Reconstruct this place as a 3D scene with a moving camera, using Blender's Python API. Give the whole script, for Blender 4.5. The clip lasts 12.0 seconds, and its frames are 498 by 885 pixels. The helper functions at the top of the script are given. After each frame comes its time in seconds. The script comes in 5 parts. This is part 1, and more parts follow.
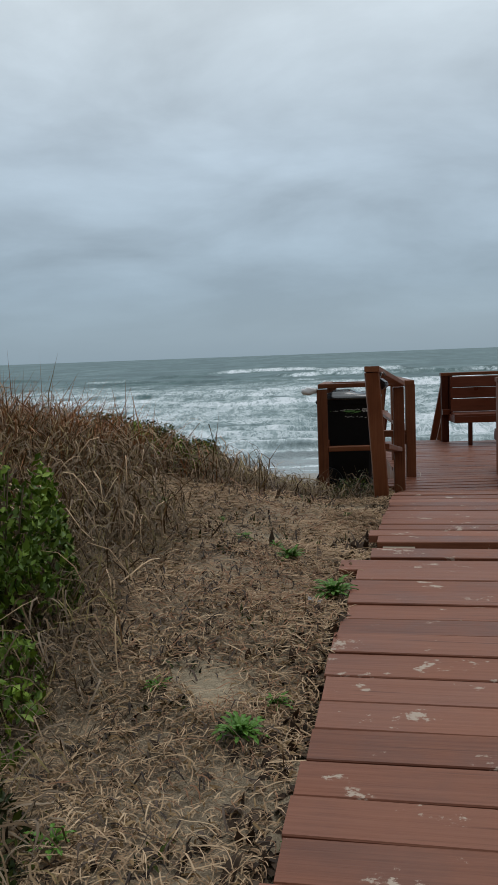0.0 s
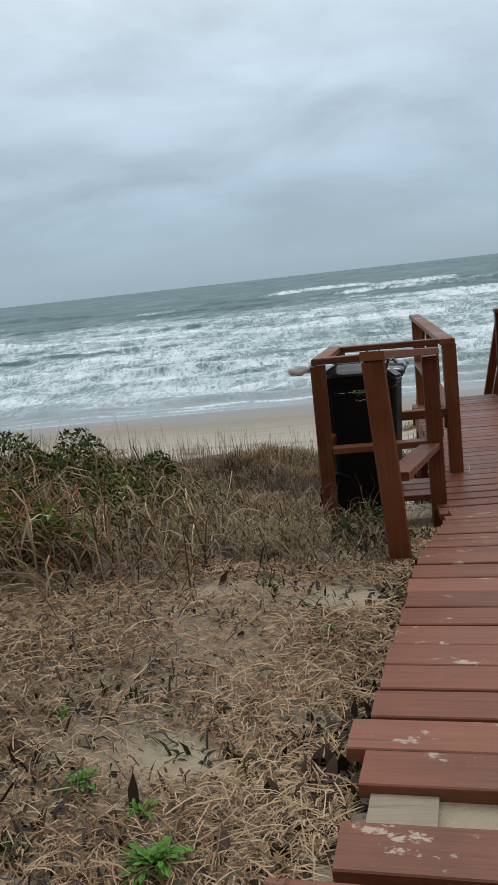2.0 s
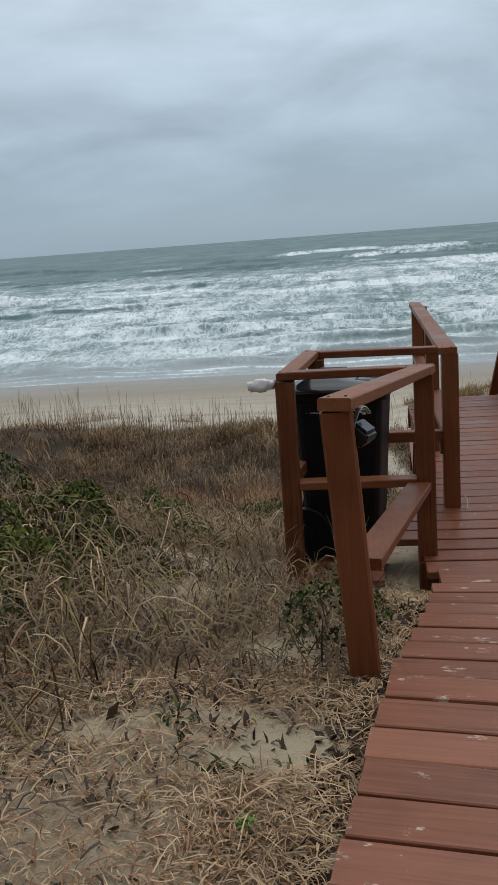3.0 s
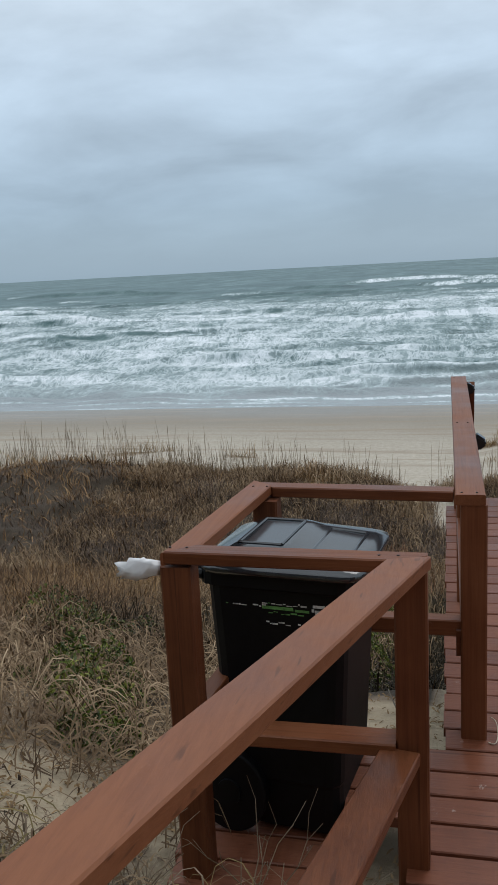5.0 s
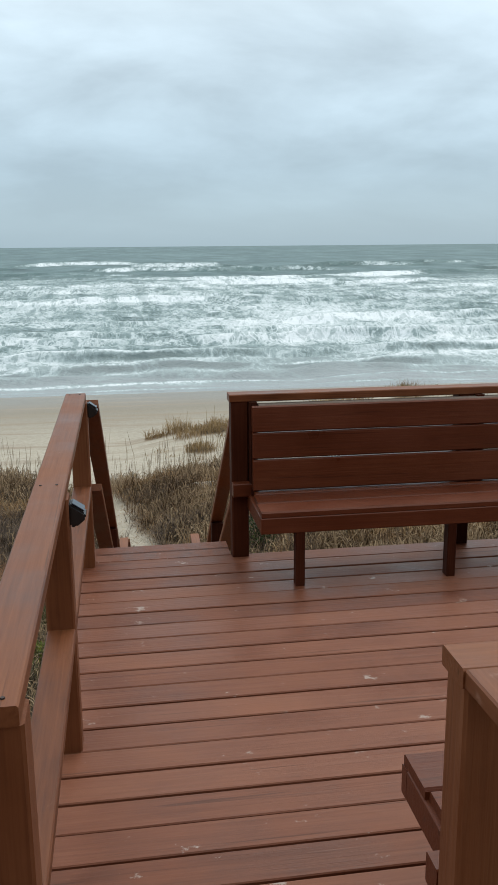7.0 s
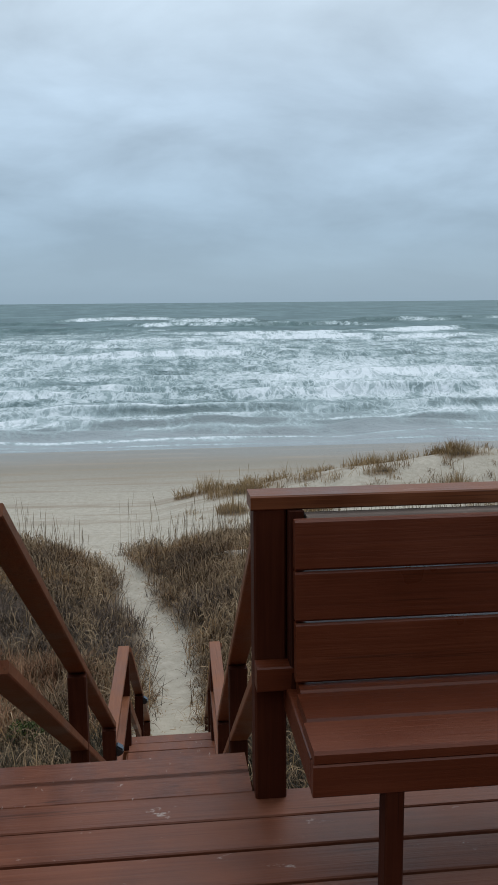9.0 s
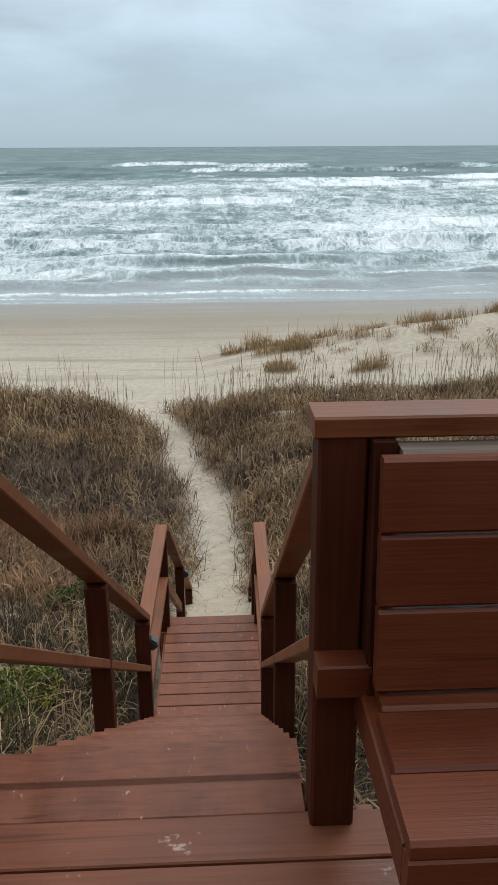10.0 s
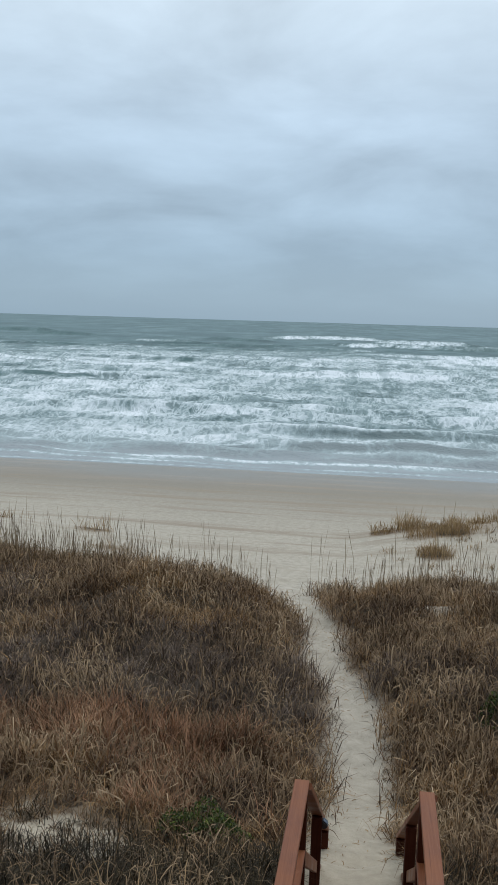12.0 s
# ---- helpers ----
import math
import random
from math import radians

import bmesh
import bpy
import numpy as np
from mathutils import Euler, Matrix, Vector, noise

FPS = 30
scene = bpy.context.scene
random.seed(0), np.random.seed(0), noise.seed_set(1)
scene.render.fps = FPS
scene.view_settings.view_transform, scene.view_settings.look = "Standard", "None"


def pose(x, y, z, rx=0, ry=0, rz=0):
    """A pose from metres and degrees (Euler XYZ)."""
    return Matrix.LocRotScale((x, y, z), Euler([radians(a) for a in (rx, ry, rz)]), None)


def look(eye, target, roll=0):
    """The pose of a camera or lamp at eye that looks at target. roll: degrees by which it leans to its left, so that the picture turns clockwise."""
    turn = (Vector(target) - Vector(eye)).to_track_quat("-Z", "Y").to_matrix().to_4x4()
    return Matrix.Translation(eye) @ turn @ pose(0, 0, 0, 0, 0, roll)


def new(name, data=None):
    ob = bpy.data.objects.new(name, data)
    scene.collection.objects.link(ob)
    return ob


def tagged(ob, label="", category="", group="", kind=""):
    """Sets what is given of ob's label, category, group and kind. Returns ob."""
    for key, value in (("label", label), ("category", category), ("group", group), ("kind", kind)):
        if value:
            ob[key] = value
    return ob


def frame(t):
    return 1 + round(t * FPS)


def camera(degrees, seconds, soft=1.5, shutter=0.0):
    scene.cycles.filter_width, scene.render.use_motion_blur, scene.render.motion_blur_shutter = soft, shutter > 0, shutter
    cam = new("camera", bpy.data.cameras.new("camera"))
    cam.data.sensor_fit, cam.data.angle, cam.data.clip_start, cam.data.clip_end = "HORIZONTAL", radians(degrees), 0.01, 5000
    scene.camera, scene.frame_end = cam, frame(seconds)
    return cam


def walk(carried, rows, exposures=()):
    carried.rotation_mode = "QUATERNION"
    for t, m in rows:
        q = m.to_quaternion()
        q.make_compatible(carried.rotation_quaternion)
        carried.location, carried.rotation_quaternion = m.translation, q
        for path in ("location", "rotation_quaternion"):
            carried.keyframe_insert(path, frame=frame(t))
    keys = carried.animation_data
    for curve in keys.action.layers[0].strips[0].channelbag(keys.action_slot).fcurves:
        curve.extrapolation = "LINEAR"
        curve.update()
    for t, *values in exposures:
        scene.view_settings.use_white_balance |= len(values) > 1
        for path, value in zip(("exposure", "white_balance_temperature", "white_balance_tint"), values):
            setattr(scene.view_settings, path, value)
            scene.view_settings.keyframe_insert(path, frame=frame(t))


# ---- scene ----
cam = camera(32.5, 12.0, soft=1.1)

PATH = [
    (0, (-1.009, -8.058, 1.183), (-1.135, -6.072, 0.982), -2.1),
    (0.5, (-0.839, -7.483, 1.262), (-0.963, -5.501, 1.029), -1.6),
    (1, (-0.775, -6.915, 1.31), (-0.943, -4.941, 1.035), -3.5),
    (1.5, (-0.632, -6.352, 1.378), (-0.832, -4.386, 1.07), -5.7),
    (2, (-0.586, -5.767, 1.415), (-0.858, -3.821, 1.045), -6.3),
    (2.5, (-0.484, -5.26, 1.493), (-0.721, -3.315, 1.096), -5.4),
    (3, (-0.436, -4.719, 1.54), (-0.72, -2.794, 1.081), -4.3),
    (3.2, (-0.435, -4.506, 1.57), (-0.714, -2.581, 1.101), -3.7),
    (4.8, (-0.149, -3.113, 1.668), (-0.563, -1.194, 1.284), -3.2),
    (5, (-0.087, -2.912, 1.682), (-0.539, -1.005, 1.287), -3.0),
    (5.5, (-0.072, -2.493, 1.638), (-0.415, -0.579, 1.17), -0.3),
    (6, (-0.01, -2.129, 1.604), (-0.249, -0.231, 1.019), -1.3),
    (6.5, (0.157, -1.745, 1.603), (0.151, 0.143, 0.944), -2.3),
    (7, (0.227, -1.339, 1.626), (0.513, 0.589, 1.177), -0.5),
    (7.2, (0.247, -1.162, 1.621), (0.566, 0.768, 1.202), -0.6),
    (8.8, (0.518, 0.521, 1.398), (0.784, 2.495, 1.221), -0.7),
    (9, (0.526, 0.733, 1.394), (0.733, 2.695, 1.07), -0.5),
    (9.5, (0.552, 1.17, 1.354), (0.765, 3.091, 0.843), 0.5),
    (10, (0.584, 1.556, 1.322), (0.672, 3.444, 0.667), -0.3),
    (10.5, (0.612, 1.835, 1.344), (0.52, 3.743, 0.754), 1.4),
    (11, (0.49, 2.146, 1.349), (0.325, 4.083, 0.878), 1.6),
    (11.5, (0.426, 2.497, 1.328), (0.267, 4.459, 0.973), 1.3),
    (12, (0.42, 2.719, 1.365), (0.167, 4.683, 1.082), 1.7),
]
EXPOSURES = [(0, -0.25, 6500, 12), (1.0, -0.3, 6500, 12), (1.5, -0.3, 6500, 12), (2.0, 0.05, 6500, 12), (3.2, -0.06, 6550, 13), (5, 0.0, 6350, 13), (6.0, 0.05, 6500, 12), (6.5, 0.4, 6650, 10), (7.2, 0.25, 6650, 9), (8.8, -0.05, 6200, 11), (9.5, 0.0, 6150, 11), (10.0, 0.35, 6650, 12), (10.5, 0.4, 6700, 12), (11.0, 0.13, 6400, 11), (12.0, 0.0, 6200, 11)]
walk(cam, [(t, look(eye, target, roll)) for t, eye, target, roll in PATH], EXPOSURES)

# ---- world and light ----
world = bpy.data.worlds.new("overcast")
scene.world = world
world.use_nodes = True


def link_nodes(tree):
    nodes, links = tree.nodes, tree.links
    nodes.clear()

    def add(kind, **sets):
        n = nodes.new(kind)
        for key, value in sets.items():
            if key in n.inputs:
                n.inputs[key].default_value = value
        return n
    return nodes, links, add


def ramp_of(node, stops):
    els = node.color_ramp.elements
    while len(els) > 1:
        els.remove(els[-1])
    els[0].position, els[0].color = stops[0][0], (*stops[0][1], 1)
    for p, c in stops[1:]:
        e = els.new(p)
        e.color = (*c, 1)


def grey(v):
    return (v, v, v)


def scaled_coord(add, links, source, scale):
    mp = add("ShaderNodeMapping")
    mp.inputs["Scale"].default_value = scale
    links.new(source, mp.inputs[0])
    return mp.outputs[0]


def build_world():
    nodes, links, add = link_nodes(world.node_tree)
    coord = add("ShaderNodeTexCoord")
    sep = add("ShaderNodeSeparateXYZ")
    links.new(coord.outputs["Generated"], sep.inputs[0])
    # clear-sky share behind the cloud deck
    sky = add("ShaderNodeTexSky")
    sky.sky_type = "NISHITA"
    sky.sun_disc = False
    sky.sun_elevation = radians(57)
    sky.sun_rotation = radians(29)
    thin = add("ShaderNodeVectorMath")
    thin.operation = "SCALE"
    links.new(sky.outputs[0], thin.inputs[0])
    thin.inputs["Scale"].default_value = 0.1
    # height gradient of the overcast
    grad = add("ShaderNodeValToRGB")
    ramp_of(grad, SKY_STOPS)
    links.new(sep.outputs["Z"], grad.inputs[0])
    # cloud rolls, drawn out along the horizon
    up = add("ShaderNodeMath")
    up.operation = "ADD"
    up.inputs[1].default_value = 0.3
    lift = add("ShaderNodeMath")
    lift.operation = "MAXIMUM"
    lift.inputs[1].default_value = 0.0
    links.new(sep.outputs["Z"], lift.inputs[0])
    links.new(lift.outputs[0], up.inputs[0])
    dx, dy = add("ShaderNodeMath"), add("ShaderNodeMath")
    for n, axis in ((dx, "X"), (dy, "Y")):
        n.operation = "DIVIDE"
        links.new(sep.outputs[axis], n.inputs[0])
        links.new(up.outputs[0], n.inputs[1])
    flat = add("ShaderNodeCombineXYZ")
    links.new(dx.outputs[0], flat.inputs[0])
    links.new(dy.outputs[0], flat.inputs[1])
    big = add("ShaderNodeTexNoise", Scale=2.0, Detail=9.0, Roughness=0.54, Distortion=0.25)
    links.new(scaled_coord(add, links, flat.outputs[0], (0.8, 1.0, 1.0)), big.inputs["Vector"])
    rolls = add("ShaderNodeMapRange")
    for i, v in ((1, 0.34), (2, 0.66), (3, 0.83), (4, 1.2)):
        rolls.inputs[i].default_value = v
    links.new(big.outputs[0], rolls.inputs[0])
    # clouds fade into haze at the horizon
    haze = add("ShaderNodeMapRange")
    for i, v in ((1, 0.0), (2, 0.12), (3, 0.0), (4, 1.0)):
        haze.inputs[i].default_value = v
    links.new(sep.outputs["Z"], haze.inputs[0])
    mixf = add("ShaderNodeMix")
    mixf.data_type = "FLOAT"
    mixf.inputs[2].default_value = 0.97
    links.new(haze.outputs[0], mixf.inputs[0])
    links.new(rolls.outputs[0], mixf.inputs[3])
    cloud = add("ShaderNodeVectorMath")
    cloud.operation = "SCALE"
    links.new(grad.outputs[0], cloud.inputs[0])
    links.new(mixf.outputs[0], cloud.inputs["Scale"])
    both = add("ShaderNodeMix")
    both.data_type = "RGBA"
    both.inputs[0].default_value = 0.92
    links.new(thin.outputs[0], both.inputs[6])
    links.new(cloud.outputs[0], both.inputs[7])
    bg = add("ShaderNodeBackground", Strength=1.0)
    links.new(both.outputs[2], bg.inputs["Color"])
    out = add("ShaderNodeOutputWorld")
    links.new(bg.outputs[0], out.inputs[0])


SKY_STOPS = [(0.0, (0.32, 0.44, 0.525)), (0.08, (0.375, 0.5, 0.6)), (0.22, (0.535, 0.66, 0.755)), (0.42, (0.76, 0.86, 0.90)), (1.0, (0.90, 0.96, 0.98))]
build_world()
sun = new("sun", bpy.data.lights.new("sun", "SUN"))
sun.data.energy = 0.8
sun.data.angle = radians(30)
sun.data.color = (1.0, 0.97, 0.93)
sun.matrix_world = look((5, 9, 16), (0, 0, 0))

# ---- materials ----


def material(name):
    m = bpy.data.materials.new(name)
    m.use_nodes = True
    nodes, links, add = link_nodes(m.node_tree)
    out = add("ShaderNodeOutputMaterial")
    bsdf = add("ShaderNodeBsdfPrincipled")
    links.new(bsdf.outputs[0], out.inputs[0])
    return m, nodes, links, add, bsdf


def wood(name, axis, tones, wear=(0.62, 0.72), wear_tone=(0.42, 0.33, 0.29), rough=0.5, gloss=0.3, long=1.0):
    """Stained timber with grain along one axis, pale scuffs and a slightly damp gloss."""
    m, nodes, links, add, bsdf = material(name)
    coord = add("ShaderNodeTexCoord")
    info = add("ShaderNodeObjectInfo")
    shift = add("ShaderNodeVectorMath")
    shift.operation = "MULTIPLY_ADD"
    shift.inputs[1].default_value = (37.0, 19.0, 11.0)
    links.new(info.outputs["Random"], shift.inputs[0])
    true = [1.0, 1.0, 1.0]
    true[axis] = long
    links.new(scaled_coord(add, links, coord.outputs["Object"], true), shift.inputs[2])
    s = [85.0, 85.0, 85.0]
    s[axis] = 2.6
    grain = add("ShaderNodeTexNoise", Scale=1.0, Detail=5.0, Roughness=0.66, Distortion=0.35)
    links.new(scaled_coord(add, links, shift.outputs[0], s), grain.inputs["Vector"])
    blot = add("ShaderNodeTexNoise", Scale=2.6, Detail=4.0, Roughness=0.6)
    links.new(shift.outputs[0], blot.inputs["Vector"])
    tone = add("ShaderNodeMath")
    tone.operation = "MULTIPLY_ADD"
    tone.inputs[1].default_value = 0.55
    links.new(blot.outputs[0], tone.inputs[0])
    half = add("ShaderNodeMath")
    half.operation = "MULTIPLY_ADD"
    half.inputs[1].default_value = 0.42
    links.new(grain.outputs[0], half.inputs[0])
    rnd = add("ShaderNodeMath")
    rnd.operation = "MULTIPLY"
    rnd.inputs[1].default_value = 0.18
    links.new(info.outputs["Random"], rnd.inputs[0])
    links.new(rnd.outputs[0], half.inputs[2])
    links.new(half.outputs[0], tone.inputs[2])
    cr = add("ShaderNodeValToRGB")
    ramp_of(cr, [(0.36, tones[0]), (0.56, tones[1]), (0.76, tones[2])])
    links.new(tone.outputs[0], cr.inputs[0])
    # scuffs where the stain has gone
    s2 = [11.0, 11.0, 11.0]
    s2[axis] = 7.5
    scuff = add("ShaderNodeTexNoise", Scale=1.0, Detail=9.0, Roughness=0.72)
    links.new(scaled_coord(add, links, shift.outputs[0], s2), scuff.inputs["Vector"])
    lim = add("ShaderNodeMapRange")
    lim.inputs[1].default_value, lim.inputs[2].default_value = wear
    links.new(scuff.outputs[0], lim.inputs[0])
    mix = add("ShaderNodeMix")
    mix.data_type = "RGBA"
    links.new(lim.outputs[0], mix.inputs[0])
    links.new(cr.outputs[0], mix.inputs[6])
    mix.inputs[7].default_value = (*wear_tone, 1)
    # drying cracks along the grain
    s3 = [52.0, 52.0, 52.0]
    s3[axis] = 1.3
    crack = add("ShaderNodeTexNoise", Scale=1.0, Detail=2.0, Roughness=0.5, Distortion=0.5)
    links.new(scaled_coord(add, links, shift.outputs[0], s3), crack.inputs["Vector"])
    cl = add("ShaderNodeMapRange")
    for i, v in ((1, 0.66), (2, 0.71), (3, 0.0), (4, 0.45)):
        cl.inputs[i].default_value = v
    links.new(crack.outputs[0], cl.inputs[0])
    dark = add("ShaderNodeMix")
    dark.data_type = "RGBA"
    links.new(cl.outputs[0], dark.inputs[0])
    links.new(mix.outputs[2], dark.inputs[6])
    dark.inputs[7].default_value = (*(c * 0.35 for c in tones[0]), 1)
    links.new(dark.outputs[2], bsdf.inputs["Base Color"])
    rr = add("ShaderNodeMapRange")
    for i, v in ((1, 0.3), (2, 0.7), (3, rough - 0.13), (4, rough + 0.17)):
        rr.inputs[i].default_value = v
    links.new(blot.outputs[0], rr.inputs[0])
    links.new(rr.outputs[0], bsdf.inputs["Roughness"])
    bsdf.inputs["Specular IOR Level"].default_value = gloss
    bump = add("ShaderNodeBump", Strength=0.4, Distance=0.004)
    links.new(grain.outputs[0], bump.inputs["Height"])
    links.new(bump.outputs[0], bsdf.inputs["Normal"])
    return m


RED = ((0.085, 0.024, 0.009), (0.17, 0.055, 0.021), (0.235, 0.086, 0.036))
DECK = ((0.105, 0.032, 0.016), (0.178, 0.060, 0.031), (0.235, 0.091, 0.051))
deck_mat = wood("deck_stain", 0, DECK, wear=(0.63, 0.68), wear_tone=(0.38, 0.30, 0.26), rough=0.42, gloss=0.26, long=3.3)
PATHS = ((0.125, 0.041, 0.021), (0.225, 0.083, 0.046), (0.295, 0.122, 0.074))
path_mat = wood("walkway_stain", 0, PATHS, wear=(0.6, 0.638), wear_tone=(0.47, 0.37, 0.29), rough=0.52, long=1.75)
wood_x = wood("stain_x", 0, RED, wear=(0.64, 0.78), wear_tone=(0.34, 0.2, 0.14), rough=0.45)
wood_y = wood("stain_y", 1, RED, wear=(0.64, 0.78), wear_tone=(0.34, 0.2, 0.14), rough=0.45)
wood_z = wood("stain_z", 2, RED, wear=(0.7, 0.8), rough=0.5)
BENCH = ((0.07, 0.0155, 0.0058), (0.105, 0.0245, 0.009), (0.14, 0.036, 0.0138))
bench_x = wood("bench_stain_x", 0, BENCH, wear=(0.72, 0.82), wear_tone=(0.3, 0.2, 0.15), rough=0.4, gloss=0.3)
# shade on bench and stair uprights is put into this darker stain
shaded_wood_z = wood("shaded_stain_z", 2, ((0.024, 0.005, 0.002), (0.048, 0.011, 0.0045), (0.078, 0.02, 0.0085)), wear=(0.72, 0.82), wear_tone=(0.3, 0.2, 0.15), rough=0.6, gloss=0.12)
bare_wood = wood("weathered_timber", 0, ((0.085, 0.062, 0.05), (0.14, 0.105, 0.087), (0.21, 0.165, 0.137)), rough=0.75)


pale_wood = wood("bleached_timber", 0, ((0.2, 0.155, 0.115), (0.3, 0.24, 0.18), (0.4, 0.33, 0.25)), rough=0.8)


def plain(name, color, rough=0.6, metal=0.0, vary=0.25, scale=14.0, bump=0.0, gloss=0.5):
    m, nodes, links, add, bsdf = material(name)
    coord = add("ShaderNodeTexCoord")
    n = add("ShaderNodeTexNoise", Scale=scale, Detail=6.0, Roughness=0.6)
    links.new(coord.outputs["Object"], n.inputs["Vector"])
    cr = add("ShaderNodeValToRGB")
    ramp_of(cr, [(0.3, tuple(c * (1 - vary) for c in color)), (0.7, tuple(min(1, c * (1 + vary)) for c in color))])
    links.new(n.outputs[0], cr.inputs[0])
    links.new(cr.outputs[0], bsdf.inputs["Base Color"])
    bsdf.inputs["Roughness"].default_value = rough
    bsdf.inputs["Metallic"].default_value = metal
    bsdf.inputs["Specular IOR Level"].default_value = gloss
    if bump:
        b = add("ShaderNodeBump", Strength=0.4, Distance=bump)
        links.new(n.outputs[0], b.inputs["Height"])
        links.new(b.outputs[0], bsdf.inputs["Normal"])
    return m


bin_mat = plain("black_plastic", (0.005, 0.0055, 0.0065), 0.5, vary=0.3, scale=30, bump=0.001, gloss=0.22)
lid_mat = plain("wet_black_plastic", (0.022, 0.027, 0.032), 0.12, vary=0.2, scale=12, gloss=1.0)
white_mat = plain("white_plastic", (0.78, 0.79, 0.8), 0.45, vary=0.08)
label_mat = plain("worn_white_print", (0.6, 0.62, 0.6), 0.6, vary=0.6, scale=60)
green_print = plain("worn_green_print", (0.14, 0.36, 0.1), 0.6, vary=0.6, scale=60)
lamp_mat = plain("lamp_black", (0.015, 0.016, 0.018), 0.35)
panel_mat = plain("solar_panel", (0.03, 0.04, 0.06), 0.15)
steel_mat = plain("galvanised", (0.45, 0.46, 0.47), 0.4, metal=0.9)
screw_mat = plain("screw_head", (0.05, 0.035, 0.03), 0.5, metal=0.5)


def blades_material(name, stops, rough=0.75, sheen=0.0):
    """Leaves and stems, toned one by one."""
    m, nodes, links, add, bsdf = material(name)
    geo = add("ShaderNodeNewGeometry")
    cr = add("ShaderNodeValToRGB")
    ramp_of(cr, stops)
    pos = add("ShaderNodeTexNoise", Scale=0.5, Detail=6.0, Roughness=0.7)
    links.new(geo.outputs["Position"], pos.inputs["Vector"])
    mixv = add("ShaderNodeMath")
    mixv.operation = "MULTIPLY_ADD"
    mixv.inputs[1].default_value = 0.56
    links.new(geo.outputs["Random Per Island"], mixv.inputs[0])
    patch = add("ShaderNodeMapRange")
    for i, v in ((1, 0.38), (2, 0.62), (3, 0.0), (4, 0.44)):
        patch.inputs[i].default_value = v
    links.new(pos.outputs[0], patch.inputs[0])
    links.new(patch.outputs[0], mixv.inputs[2])
    links.new(mixv.outputs[0], cr.inputs[0])
    links.new(cr.outputs[0], bsdf.inputs["Base Color"])
    bsdf.inputs["Roughness"].default_value = rough
    bsdf.inputs["Specular IOR Level"].default_value = 0.25
    return m


dune_grass_mat = blades_material("dune_grass", [(0.0, (0.018, 0.011, 0.005)), (0.3, (0.048, 0.025, 0.011)), (0.56, (0.15, 0.08, 0.033)), (0.84, (0.43, 0.265, 0.12)), (1.0, (0.26, 0.165, 0.065))])
# brown grass whose near-black tones hold the shade between the stems
shade_grass_mat = blades_material("wet_grass", [(0.0, (0.009, 0.007, 0.0035)), (0.4, (0.022, 0.016, 0.007)), (0.75, (0.055, 0.039, 0.018)), (1.0, (0.2, 0.145, 0.075))])
tan_grass_mat = blades_material("tan_grass", [(0.0, (0.128, 0.0614, 0.0324)), (0.4, (0.289, 0.148, 0.081)), (0.75, (0.428, 0.247, 0.14)), (1.0, (0.492, 0.317, 0.189))])
red_grass_mat = blades_material("rusty_grass", [(0.0, (0.16, 0.06, 0.025)), (0.4, (0.36, 0.15, 0.062)), (0.75, (0.50, 0.245, 0.115)), (1.0, (0.54, 0.34, 0.18))])
straw_mat = blades_material("straw", [(0.0, (0.203, 0.119, 0.0675)), (0.35, (0.46, 0.312, 0.184)), (0.7, (0.621, 0.45, 0.284)), (1.0, (0.749, 0.579, 0.392))])
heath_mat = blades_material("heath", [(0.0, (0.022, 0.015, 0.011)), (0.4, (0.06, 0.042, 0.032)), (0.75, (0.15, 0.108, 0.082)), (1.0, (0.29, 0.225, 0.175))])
curl_mat = blades_material("curled_stems", [(0.0, (0.06, 0.036, 0.02)), (0.4, (0.155, 0.1, 0.054)), (0.75, (0.29, 0.2, 0.115)), (1.0, (0.46, 0.35, 0.225))])
pale_mat = blades_material("pale_stems", [(0.0, (0.0856, 0.0495, 0.0198)), (0.4, (0.214, 0.134, 0.0594)), (0.75, (0.364, 0.247, 0.126)), (1.0, (0.535, 0.406, 0.243))])
olive_mat = blades_material("olive_grass", [(0.0, (0.09, 0.07, 0.024)), (0.4, (0.20, 0.155, 0.06)), (0.75, (0.35, 0.26, 0.12)), (1.0, (0.50, 0.39, 0.21))])
stalk_mat = blades_material("oat_stalks", [(0.0, (0.12, 0.08, 0.042)), (0.6, (0.21, 0.145, 0.078)), (1.0, (0.33, 0.235, 0.13))])
oat_mat = blades_material("sea_oats", [(0.0, (0.20, 0.125, 0.055)), (0.6, (0.32, 0.215, 0.105)), (1.0, (0.42, 0.31, 0.175))])
twig_mat = blades_material("grey_twigs", [(0.0, (0.091, 0.0644, 0.0405)), (0.5, (0.214, 0.158, 0.106)), (1.0, (0.385, 0.302, 0.211))])
shrub_mat = blades_material("shrub_leaves", [(0.0, (0.035, 0.07, 0.01)), (0.4, (0.12, 0.20, 0.022)), (0.75, (0.25, 0.36, 0.042)), (1.0, (0.38, 0.44, 0.085))], 0.5)
dark_shrub_mat = blades_material("olive_leaves", [(0.0, (0.010, 0.016, 0.004)), (0.45, (0.034, 0.052, 0.010)), (0.75, (0.12, 0.155, 0.022)), (1.0, (0.31, 0.32, 0.06))], 0.5)
plant_mat = blades_material("fresh_leaves", [(0.0, (0.06, 0.15, 0.018)), (0.5, (0.135, 0.29, 0.036)), (1.0, (0.25, 0.40, 0.075))], 0.45)
lime_mat = blades_material("lime_leaves", [(0.0, (0.02, 0.032, 0.006)), (0.35, (0.052, 0.074, 0.011)), (0.7, (0.145, 0.17, 0.022)), (1.0, (0.31, 0.31, 0.058))], 0.5)
